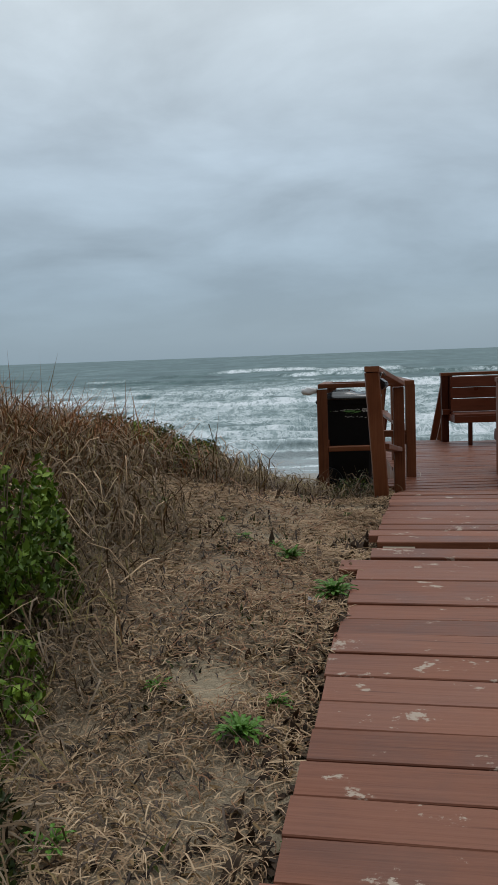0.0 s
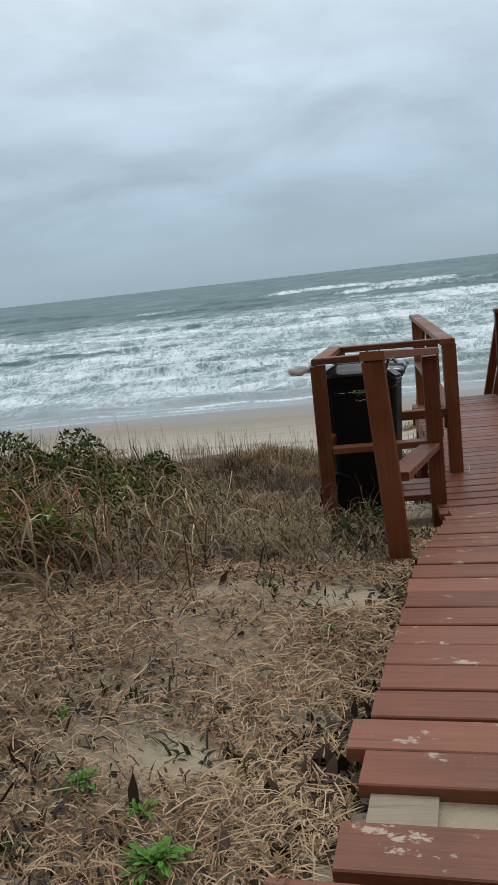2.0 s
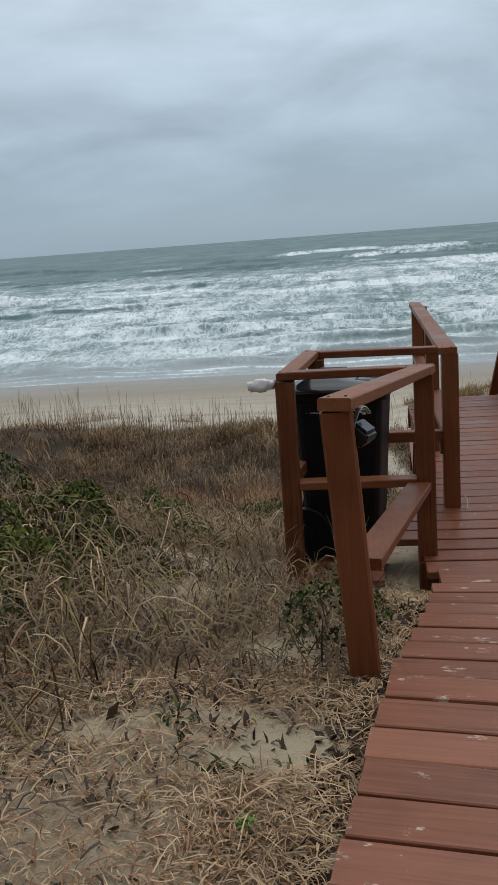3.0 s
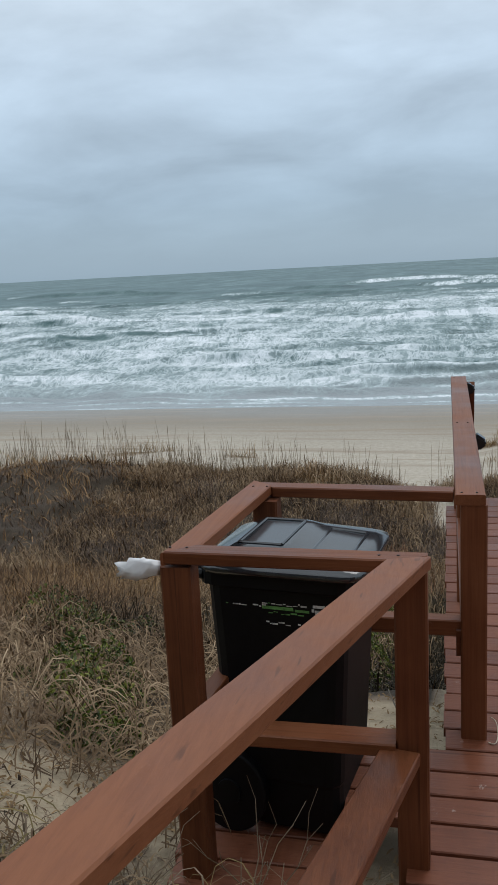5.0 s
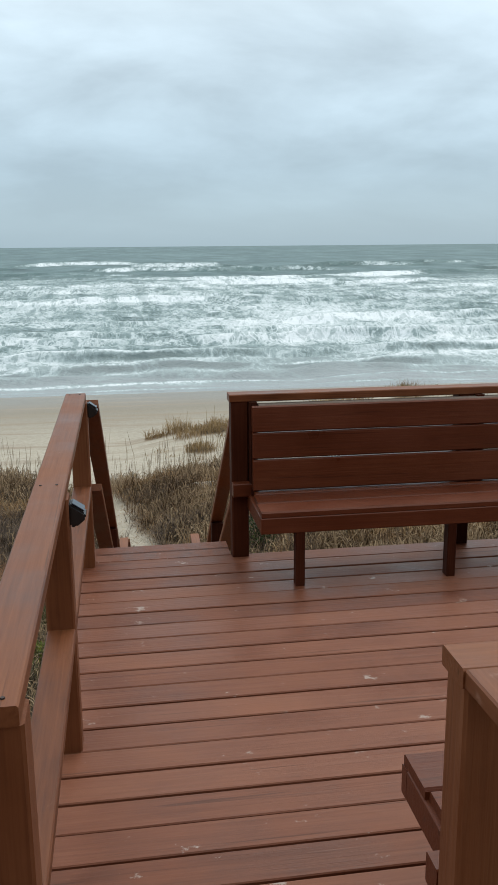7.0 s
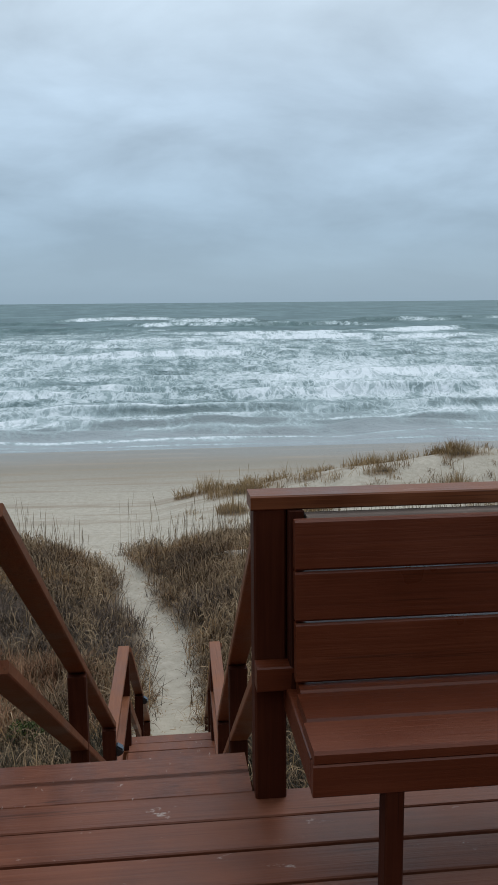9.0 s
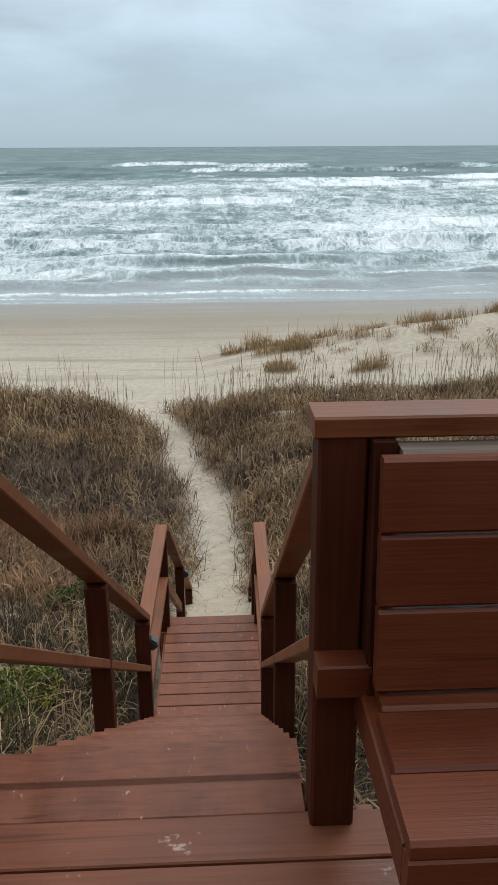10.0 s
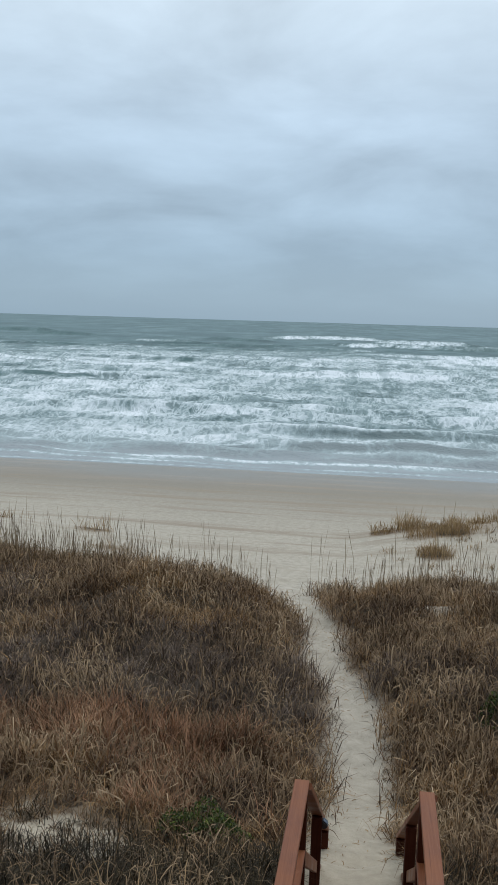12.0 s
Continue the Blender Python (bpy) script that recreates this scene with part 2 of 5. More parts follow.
dead_leaf_mat = blades_material("dead_leaves", [(0.0, (0.035, 0.024, 0.018)), (0.5, (0.085, 0.055, 0.036)), (1.0, (0.17, 0.12, 0.08))])


def sand_material():
    m, nodes, links, add, bsdf = material("sand")
    geo = add("ShaderNodeNewGeometry")
    cover = add("ShaderNodeAttribute")
    cover.attribute_name = "litter"
    sep = add("ShaderNodeSeparateXYZ")
    links.new(geo.outputs["Position"], sep.inputs[0])
    fine = add("ShaderNodeTexNoise", Scale=120.0, Detail=4.0, Roughness=0.7)
    mid = add("ShaderNodeTexNoise", Scale=5.5, Detail=7.0, Roughness=0.65)
    wide = add("ShaderNodeTexNoise", Scale=0.35, Detail=4.0)
    for n in (fine, mid, wide):
        links.new(geo.outputs["Position"], n.inputs["Vector"])
    base = add("ShaderNodeValToRGB")
    ramp_of(base, [(0.3, (0.37, 0.326, 0.26)), (0.5, (0.44, 0.392, 0.315)), (0.7, (0.51, 0.457, 0.372))])
    links.new(mid.outputs[0], base.inputs[0])
    # dune sand is warmer than the beach
    dune = add("ShaderNodeMapRange")
    for i, v in ((1, 6.0), (2, 14.0), (3, 1.0), (4, 0.0)):
        dune.inputs[i].default_value = v
    links.new(sep.outputs["Y"], dune.inputs[0])
    warm = add("ShaderNodeMix")
    warm.data_type = "RGBA"
    warm.blend_type = "MULTIPLY"
    links.new(dune.outputs[0], warm.inputs[0])
    links.new(base.outputs[0], warm.inputs[6])
    warm.inputs[7].default_value = (0.98, 0.90, 0.76, 1)
    # damp sand towards the sea, with a wavering edge
    wob = add("ShaderNodeTexNoise", Scale=0.06, Detail=5.0, Roughness=0.6)
    links.new(geo.outputs["Position"], wob.inputs["Vector"])
    edge = add("ShaderNodeMath")
    edge.operation = "MULTIPLY_ADD"
    edge.inputs[1].default_value = 9.0
    links.new(wob.outputs[0], edge.inputs[0])
    links.new(sep.outputs["Y"], edge.inputs[2])
    wet = add("ShaderNodeMapRange")
    wet.interpolation_type = "SMOOTHSTEP"
    for i, v in ((1, 33.0), (2, 50.5), (3, 0.0), (4, 1.0)):
        wet.inputs[i].default_value = v
    links.new(edge.outputs[0], wet.inputs[0])
    damp = add("ShaderNodeMix")
    damp.data_type = "RGBA"
    links.new(wet.outputs[0], damp.inputs[0])
    links.new(warm.outputs[2], damp.inputs[6])
    damp.inputs[7].default_value = (0.22, 0.195, 0.155, 1)
    # wrack lines and tyre-worn streaks along the beach
    st = add("ShaderNodeTexNoise", Scale=1.0, Detail=6.0, Roughness=0.7)
    links.new(scaled_coord(add, links, geo.outputs["Position"], (0.1, 1.3, 0.3)), st.inputs["Vector"])
    sm = add("ShaderNodeMapRange")
    for i, v in ((1, 0.5), (2, 0.62), (3, 0.0), (4, 0.9)):
        sm.inputs[i].default_value = v
    links.new(st.outputs[0], sm.inputs[0])
    open_beach = add("ShaderNodeMapRange")
    for i, v in ((1, 25.0), (2, 30.0), (3, 0.0), (4, 1.0)):
        open_beach.inputs[i].default_value = v
    links.new(sep.outputs["Y"], open_beach.inputs[0])
    worn = add("ShaderNodeMath")
    worn.operation = "MULTIPLY"
    links.new(sm.outputs[0], worn.inputs[0])
    links.new(open_beach.outputs[0], worn.inputs[1])
    streak = add("ShaderNodeMix")
    streak.data_type = "RGBA"
    links.new(worn.outputs[0], streak.inputs[0])
    links.new(damp.outputs[2], streak.inputs[6])
    streak.inputs[7].default_value = (0.30, 0.245, 0.18, 1)
    # plant litter, its colour darkened under thick cover as shade between stems
    lit = add("ShaderNodeTexNoise", Scale=11.0, Detail=8.0, Roughness=0.75)
    links.new(geo.outputs["Position"], lit.inputs["Vector"])
    thr = add("ShaderNodeMath")
    thr.operation = "ADD"
    links.new(lit.outputs[0], thr.inputs[0])
    links.new(cover.outputs["Fac"], thr.inputs[1])
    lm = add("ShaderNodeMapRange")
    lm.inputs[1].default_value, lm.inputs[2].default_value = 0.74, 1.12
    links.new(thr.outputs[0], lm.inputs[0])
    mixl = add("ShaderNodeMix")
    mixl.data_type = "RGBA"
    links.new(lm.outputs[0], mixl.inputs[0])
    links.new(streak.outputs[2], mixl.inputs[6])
    litter_shade = add("ShaderNodeValToRGB")
    ramp_of(litter_shade, [(0.7, (0.24, 0.18, 0.12)), (0.9, (0.05, 0.035, 0.02))])
    links.new(cover.outputs["Fac"], litter_shade.inputs[0])
    links.new(litter_shade.outputs[0], mixl.inputs[7])
    links.new(mixl.outputs[2], bsdf.inputs["Base Color"])
    gl = add("ShaderNodeMapRange")
    for i, v in ((1, 0.75), (2, 1.0), (3, 0.9), (4, 0.3)):
        gl.inputs[i].default_value = v
    links.new(wet.outputs[0], gl.inputs[0])
    links.new(gl.outputs[0], bsdf.inputs["Roughness"])
    hsum = add("ShaderNodeMath")
    hsum.operation = "MULTIPLY_ADD"
    hsum.inputs[1].default_value = 0.25
    links.new(fine.outputs[0], hsum.inputs[0])
    links.new(mid.outputs[0], hsum.inputs[2])
    b = add("ShaderNodeBump", Strength=0.7, Distance=0.06)
    links.new(hsum.outputs[0], b.inputs["Height"])
    links.new(b.outputs[0], bsdf.inputs["Normal"])
    return m


def sea_material():
    m, nodes, links, add, bsdf = material("surf")
    geo = add("ShaderNodeNewGeometry")
    foam = add("ShaderNodeAttribute")
    foam.attribute_name = "foam"

    def calc(op, *ins):
        n = add("ShaderNodeMath")
        n.operation = op
        for i, v in enumerate(ins):
            if isinstance(v, float):
                n.inputs[i].default_value = v
            else:
                links.new(v, n.inputs[i])
        return n.outputs[0]

    # wave trains draw together towards the shore: lengths grow with the distance from it
    sep = add("ShaderNodeSeparateXYZ")
    links.new(geo.outputs["Position"], sep.inputs[0])
    reach = calc("MULTIPLY", calc("LOGARITHM", calc("MAXIMUM", sep.outputs["Y"], 20.0), 2.718), 60.0)
    across = calc("MULTIPLY", sep.outputs["X"], calc("POWER", calc("DIVIDE", 60.0, calc("MAXIMUM", sep.outputs["Y"], 20.0)), 0.35))
    drawn = add("ShaderNodeCombineXYZ")
    links.new(across, drawn.inputs[0])
    links.new(reach, drawn.inputs[1])
    links.new(sep.outputs["Z"], drawn.inputs[2])

    def noise(scale, detail, rough, twist):
        n = add("ShaderNodeTexNoise", Scale=1.0, Detail=detail, Roughness=rough, Distortion=twist)
        links.new(scaled_coord(add, links, drawn.outputs[0], scale), n.inputs["Vector"])
        return n.outputs[0]

    def veins(n, width):
        return calc("SUBTRACT", 1.0, calc("MINIMUM", calc("MULTIPLY", calc("ABSOLUTE", calc("SUBTRACT", n, 0.5)), 1.0 / width), 1.0))
    # threads of foam at two sizes, and broken white water between them
    lace = calc("MAXIMUM", veins(noise((0.5, 0.22, 0.4), 3.0, 0.55, 1.4), 0.06), calc("MULTIPLY", veins(noise((1.3, 0.55, 0.8), 2.0, 0.55, 1.0), 0.08), 0.85))
    patch = noise((0.16, 0.11, 0.2), 7.0, 0.66, 0.6)
    grain = noise((2.0, 0.8, 1.2), 3.0, 0.65, 0.3)
    cover = foam.outputs["Fac"]
    body = calc("MULTIPLY_ADD", calc("SUBTRACT", patch, 0.5), 1.35, cover)
    amount = calc("MULTIPLY_ADD", calc("MULTIPLY", lace, cover), 0.85, body)
    amount = calc("MULTIPLY_ADD", calc("SUBTRACT", grain, 0.5), 0.9, amount)
    tint = add("ShaderNodeValToRGB")
    ramp_of(tint, [(0.36, (0.042, 0.088, 0.09)), (0.5, (0.076, 0.14, 0.141)), (0.64, (0.14, 0.215, 0.217))])
    links.new(noise((0.12, 0.12, 0.1), 7.0, 0.72, 0.3), tint.inputs[0])
    # thin water over sand at the edge
    thin = add("ShaderNodeMapRange")
    for i, v in ((1, 49.0), (2, 68.0), (3, 0.95), (4, 0.0)):
        thin.inputs[i].default_value = v
    links.new(sep.outputs["Y"], thin.inputs[0])
    shallow = add("ShaderNodeMix")
    shallow.data_type = "RGBA"
    links.new(thin.outputs[0], shallow.inputs[0])
    links.new(tint.outputs[0], shallow.inputs[6])
    shallow.inputs[7].default_value = (0.34, 0.37, 0.385, 1)
    # water beaten full of bubbles, then white foam
    milky = add("ShaderNodeMapRange")
    milky.inputs[1].default_value, milky.inputs[2].default_value = 0.15, 0.72
    links.new(amount, milky.inputs[0])
    beaten = add("ShaderNodeMix")
    beaten.data_type = "RGBA"
    links.new(milky.outputs[0], beaten.inputs[0])
    links.new(shallow.outputs[2], beaten.inputs[6])
    beaten.inputs[7].default_value = (0.41, 0.49, 0.505, 1)
    white = add("ShaderNodeMapRange")
    white.inputs[1].default_value, white.inputs[2].default_value = 0.6, 1.3
    links.new(amount, white.inputs[0])
    mix = add("ShaderNodeMix")
    mix.data_type = "RGBA"
    links.new(white.outputs[0], mix.inputs[0])
    links.new(beaten.outputs[2], mix.inputs[6])
    mix.inputs[7].default_value = (0.76, 0.81, 0.84, 1)
    links.new(mix.outputs[2], bsdf.inputs["Base Color"])
    rg = add("ShaderNodeMapRange")
    rg.inputs[3].default_value, rg.inputs[4].default_value = 0.42, 0.9
    links.new(milky.outputs[0], rg.inputs[0])
    links.new(rg.outputs[0], bsdf.inputs["Roughness"])
    bsdf.inputs["Specular IOR Level"].default_value = 0.1
    b = add("ShaderNodeBump", Strength=1.0, Distance=0.5)
    links.new(noise((0.5, 0.5, 0.8), 6.0, 0.65, 0.2), b.inputs["Height"])
    links.new(b.outputs[0], bsdf.inputs["Normal"])
    return m


sand_mat = sand_material()
sea_mat = sea_material()

# ---- mesh helpers ----


def thing(name, place, label, category, kind="", group=""):
    ob = new(name)
    ob.empty_display_size = 0.1
    ob.location = place
    return tagged(ob, label, category, group, kind)


def origin_of(ob):
    p = Vector(ob.location)
    while ob.parent:
        ob = ob.parent
        p += Vector(ob.location)
    return p


def part(name, bm, mat, parent=None, label=""):
    """One mesh object, given in world metres, under a thing or a part."""
    me = bpy.data.meshes.new(name)
    if parent is not None:
        bmesh.ops.translate(bm, verts=bm.verts, vec=-origin_of(parent))
    bm.normal_update()
    bm.to_mesh(me)
    bm.free()
    me.materials.append(mat)
    ob = new(name, me)
    if parent is not None:
        ob.parent = parent
    return tagged(ob, label)


def beam(a, b, w, t, up=(0, 0, 1), ch=0.004, bm=None):
    """A timber of width w and thickness t from a to b, with eased edges; a and b lie on its centre line."""
    bm = bm or bmesh.new()
    a, b = Vector(a), Vector(b)
    d = (b - a).normalized()
    side = d.cross(Vector(up)).normalized()
    top = side.cross(d).normalized()
    w, t = w / 2, t / 2
    prof = [(-w + ch, -t), (w - ch, -t), (w, -t + ch), (w, t - ch), (w - ch, t), (-w + ch, t), (-w, t - ch), (-w, -t + ch)]
    rings = [[bm.verts.new(p + side * u + top * v) for u, v in prof] for p in (a, b)]
    for i in range(8):
        j = (i + 1) % 8
        bm.faces.new((rings[0][i], rings[0][j], rings[1][j], rings[1][i]))
    bm.faces.new(rings[0][::-1])
    bm.faces.new(rings[1])
    return bm


def post(x, y, z0, z1, w=0.089, lean=(0, 0)):
    return beam((x - lean[0], y - lean[1], z0), (x, y, z1), w, w, up=(0, 1, 0), ch=0.006)


def board_mesh(name, width, thick):
    """A deck board one metre long along x, with eased upper edges, its top at z = 0."""
    bm = bmesh.new()
    w, c = width / 2, 0.0035
    prof = [(-w, -thick), (w, -thick), (w, -c), (w - c, 0), (-w + c, 0), (-w, -c)]
    rings = [[bm.verts.new((x, u, v)) for u, v in prof] for x in (-0.5, 0.5)]
    for i in range(6):
        j = (i + 1) % 6
        bm.faces.new((rings[0][i], rings[0][j], rings[1][j], rings[1][i]))
    bm.faces.new(rings[0][::-1])
    bm.faces.new(rings[1])
    bmesh.ops.recalc_face_normals(bm, faces=bm.faces)
    me = bpy.data.meshes.new(name)
    bm.to_mesh(me)
    bm.free()
    return me


def lay_board(me, parent, x0, x1, y, z, pitch=0.0, yaw=0.0, roll=0.0, name="board"):
    ob = new(name, me)
    ob.parent = parent
    ob.location = Vector(((x0 + x1) / 2, y, z)) - origin_of(parent)
    ob.rotation_euler = (pitch, roll, yaw)
    ob.scale = (x1 - x0, 1, 1)
    return ob


# ---- ground ----


def curve_y(table):
    ys, vs = zip(*table)
    return lambda y: np.interp(y, ys, vs)


base_z = curve_y([(-3000, 0.0), (-14, -0.14), (-8, -0.14), (-6.4, 0.035), (-5, 0.19), (-4, 0.237), (-3, 0.215), (-2, 0.11), (-1, -0.1), (0, -0.3), (1, -0.5), (3, -1.25), (5, -2.0), (7, -2.75), (9, -3.35), (11, -4.1), (13, -4.5), (16, -4.5), (20, -4.55), (22, -4.95), (24, -5.45), (28, -5.65), (47, -6.5), (60, -7.6), (120, -9), (6000, -9)])
path_x = curve_y([(10.5, 0.6), (13, 0.62), (15, 0.62), (16, 0.42), (17.2, 0.06), (19, -0.2), (20.5, -0.55), (22, -1.1), (24, -1.6), (26, -1.8)])
path_w = curve_y([(10.5, 0.6), (12, 0.55), (15, 0.55), (17, 0.5), (19, 0.5), (20.5, 0.6), (22, 1.1), (23.5, 2.0), (25, 5.0)])
walk_left = curve_y([(-9, -1.42), (-6.5, -1.14), (-6.05, -1.06), (-5.15, -0.90), (-4.7, -0.835), (-4.4, -0.785), (-4.15, -0.70), (-4.0, -0.668), (-3.5, -0.605), (-2.4, -0.42), (-2.1, -0.37), (-1.3, -0.19), (-0.6, -0.1)])
walk_z = curve_y([(-12, -0.25), (-8, -0.12), (-6.4, 0.07), (-5.2, 0.22), (-4, 0.28), (-2.4, 0.24), (-1.7, 0.14), (-1.0, 0.02), (-0.6, 0.0)])


def sines(x, y, f, seed):
    r = np.random.default_rng(seed)
    out = 0
    for i in range(7):
        a = r.uniform(0, 6.28)
        k = f * r.uniform(0.6, 1.9)
        out = out + np.sin((x * math.cos(a) + y * math.sin(a)) * k + r.uniform(0, 6.28)) / 7 ** 0.5 * 1.2
    return out


def bump_at(x, y, cx, cy, sx, sy):
    return np.exp(-((x - cx) / sx) ** 2 - ((y - cy) / sy) ** 2)


def on_path(x, y):
    """1 on the foot path, fading to 0 at its sides; also the beach."""
    d = np.abs(x - path_x(y) - 0.06 * np.sin(y * 2.1)) / path_w(y)
    return np.clip(1.35 - d, 0, 1) * (y > 10.8)


def ground_z(x, y):
    x, y = np.asarray(x, float), np.asarray(y, float)
    z = base_z(y)
    # dune tops either side of the foot path
    hump = np.interp(y, [9, 13, 19, 22.5, 24.5], [0, 0.35, 0.6, 0.35, 0])
    away = np.clip((np.abs(x - path_x(y)) - path_w(y)) / 3.0, 0, 1)
    z = z + hump * away * (1 + 0.3 * sines(x, y, 0.5, 4))
    z = z - 0.14 * on_path(x, y) * np.interp(y, [11, 12.5, 21, 23], [0, 1, 1, 0])
    z = z + 0.022 * on_path(x, y) * sines(x, y, 8.0, 77) * np.interp(y, [11, 12, 26, 30], [0, 1, 1, 0])
    # grassy mound beside the walkway
    z = z + 0.58 * bump_at(x, y, -3.0, -3.1, 1.25, 1.7) + 0.3 * bump_at(x, y, -2.3, -0.9, 1.0, 1.3) + 0.25 * bump_at(x, y, -4.2, 0.5, 1.8, 2.0)
    # slope falls off to the side of the stairs
    z = z + np.interp(y, [1, 4, 8, 12], [0, 0.25, 0.3, 0]) * np.clip((-x - 1.0) / 3, 0, 1)
    # fore-dune with bare sand on the far side
    right = np.clip((x - 0.3) / 6, 0, 1.1)
    z = z + right * (1.25 * np.exp(-((y - 30.5) / 3.0) ** 2) + 0.3 * np.exp(-((y - 25.5) / 2.0) ** 2)) * (1 + 0.2 * sines(x, y, 0.6, 9))
    left = np.clip((-x - 5.0) / 5, 0, 1)
    z = z + left * 0.6 * np.exp(-((y - 27.5) / 2.2) ** 2)
    near = np.clip((26 - y) / 4, 0, 1)
    z = z + near * (0.035 * sines(x, y, 2.2, 1) + 0.05 * sines(x, y, 4.5, 5) * np.clip(y / 3, 0, 1) * (1 - on_path(x, y)) + 0.012 * sines(x, y, 7.0, 2)) + 0.02 * sines(x, y, 0.35, 3) * np.clip((46 - y) / 10, 0, 1)
    # sand kept below the walkway boards
    under = (y < -0.5) & (x > walk_left(y) + 0.05) & (x < walk_left(y) + 2.0)
    z = np.where(under, np.minimum(z, walk_z(y) - np.where((y > -4.55) & (y < -3.9), 0.05, 0.11)), z)
    z = np.where(under & (y > -4.55) & (y < -3.9), walk_z(y) - 0.036, z)
    z = np.where((y > -0.9) & (y < 3.3) & (x > 0.05) & (x < 3.4), np.minimum(z, -0.34), z)
    z = np.where((y > -0.95) & (y < 0.15) & (x > -1.0) & (x < 0), np.minimum(z, -0.2), z)
    return z


def cover_at(x, y):
    """How thickly plants cover the ground, 0 to 1."""
    c = np.interp(y, [-12, -7, -2, -0.5, 1, 22.5, 24.2, 24.6], [0.75, 0.75, 0.7, 0.75, 1, 1, 0.7, 0])
    edge = 0.6 * sines(x, y, 0.9, 12)
    c = np.where((y > 22.3 + edge) & (y <= 26), np.where(np.abs(x - path_x(y)) > 3, c, 0), c)
    c = c * (1 - on_path(x, y))
    foredune = ((x > 1.0) & (y > 26.5) & (y < 33)) * np.clip(np.exp(-((y - 31.6 + 0.1 * (x - 2)) / 0.9) ** 2) * 0.9 + 1.4 * np.exp(-((x - 2.6) / 1.0) ** 2 - ((y - 30.2) / 0.9) ** 2) + 0.75 * sines(x, y, 2.6, 21) - 0.5, 0, 1)
    foredune_l = ((x < -6) & (y > 26) & (y < 29)) * np.clip(0.55 * sines(x, y, 1.6, 22) - 0.1, 0, 1)
    c = np.maximum(c, np.maximum(foredune, foredune_l))
    bare = np.zeros_like(c)
    for cx, cy, sx, sy in ((-0.82, -2.64, 0.36, 0.2), (-1.2, -2.7, 0.13, 0.1), (-0.76, -3.53, 0.2, 0.13), (-1.11, -3.87, 0.21, 0.13), (-1.3, -5.5, 0.16, 0.14), (-0.75, -1.9, 0.3, 0.3), (-1.35, -1.3, 0.28, 0.35), (-0.4, 0.65, 0.5, 0.85), (-2.35, 10.1, 1.15, 0.95), (-1.5, 5.0, 0.4, 0.5), (-1.45, -0.45, 0.45, 0.5), (2.2, 19.8, 0.6, 0.5), (-1.3, 4.1, 0.8, 1.0), (-0.72, 2.7, 0.42, 0.5), (-1.45, 7.8, 0.85, 0.65), (3.6, 22.6, 0.9, 0.9)):
        bare = np.maximum(bare, bump_at(x, y, cx, cy, sx, sy))
    bare = bare * (1 + 0.28 * sines(x, y, 13.0, 8))
    c = c * (1 - np.clip(bare * 1.5 - 0.45, 0, np.where(y < 0.3, 0.95, 0.93)))
    under = (y < -0.5) & (x > walk_left(y) - 0.02) & (x < walk_left(y) + 1.85)
    deck = (y > -0.85) & (y < 3.35) & (x > -0.12) & (x < 3.5)
    binpad = (y > -0.9) & (y < 0.1) & (x > -0.95) & (x < 0.1)
    stairs = (y > 3.2) & (y < 11.2) & (x > -0.02 + 0.02 * (y - 3)) & (x < 1.0 + 0.02 * (y - 3))
    corner = (y > 0.0) & (y < 1.25) & (x > -0.78) & (x < -0.08)
    return np.where(under | deck | binpad | stairs, 0, np.where(corner, 0.03, np.clip(c, 0, 1)))


def grid_mesh(name, xs, ys, zfun):
    gx, gy = np.meshgrid(xs, ys)
    gz = zfun(gx, gy)
    nx, ny = len(xs), len(ys)
    co = np.stack([gx, gy, gz], -1).reshape(-1, 3).astype(np.float32)
    i = (np.arange(ny - 1)[:, None] * nx + np.arange(nx - 1)[None]).reshape(-1)
    quads = np.stack([i, i + 1, i + nx + 1, i + nx], -1).astype(np.int32)
    return fast_mesh(name, co, quads.reshape(-1), np.full(len(quads), 4)), gx, gy


def fast_mesh(name, co, loops, sizes):
    me = bpy.data.meshes.new(name)
    me.vertices.add(len(co))
    me.vertices.foreach_set("co", np.ascontiguousarray(co, np.float32).ravel())
    me.loops.add(len(loops))
    me.loops.foreach_set("vertex_index", np.ascontiguousarray(loops, np.int32))
    starts = np.concatenate([[0], np.cumsum(sizes)[:-1]])
    me.polygons.add(len(sizes))
    me.polygons.foreach_set("loop_start", starts.astype(np.int32))
    me.update(calc_edges=True)
    me.validate()
    return me


def spread(lo, hi, step, grow, far):
    v = list(np.arange(lo, hi + 1e-6, step))
    up, s = [], step
    while (v[-1] if not up else up[-1]) < far:
        s *= grow
        up.append((up[-1] if up else v[-1]) + s)
    down, s = [], step
    while (v[0] if not down else down[-1]) > -far:
        s *= grow
        down.append((down[-1] if down else v[0]) - s)
    return np.array(down[::-1] + v + up)


def set_values(me, name, values):
    a = me.attributes.new(name, "FLOAT", "POINT")
    a.data.foreach_set("value", np.ascontiguousarray(values, np.float32).ravel())


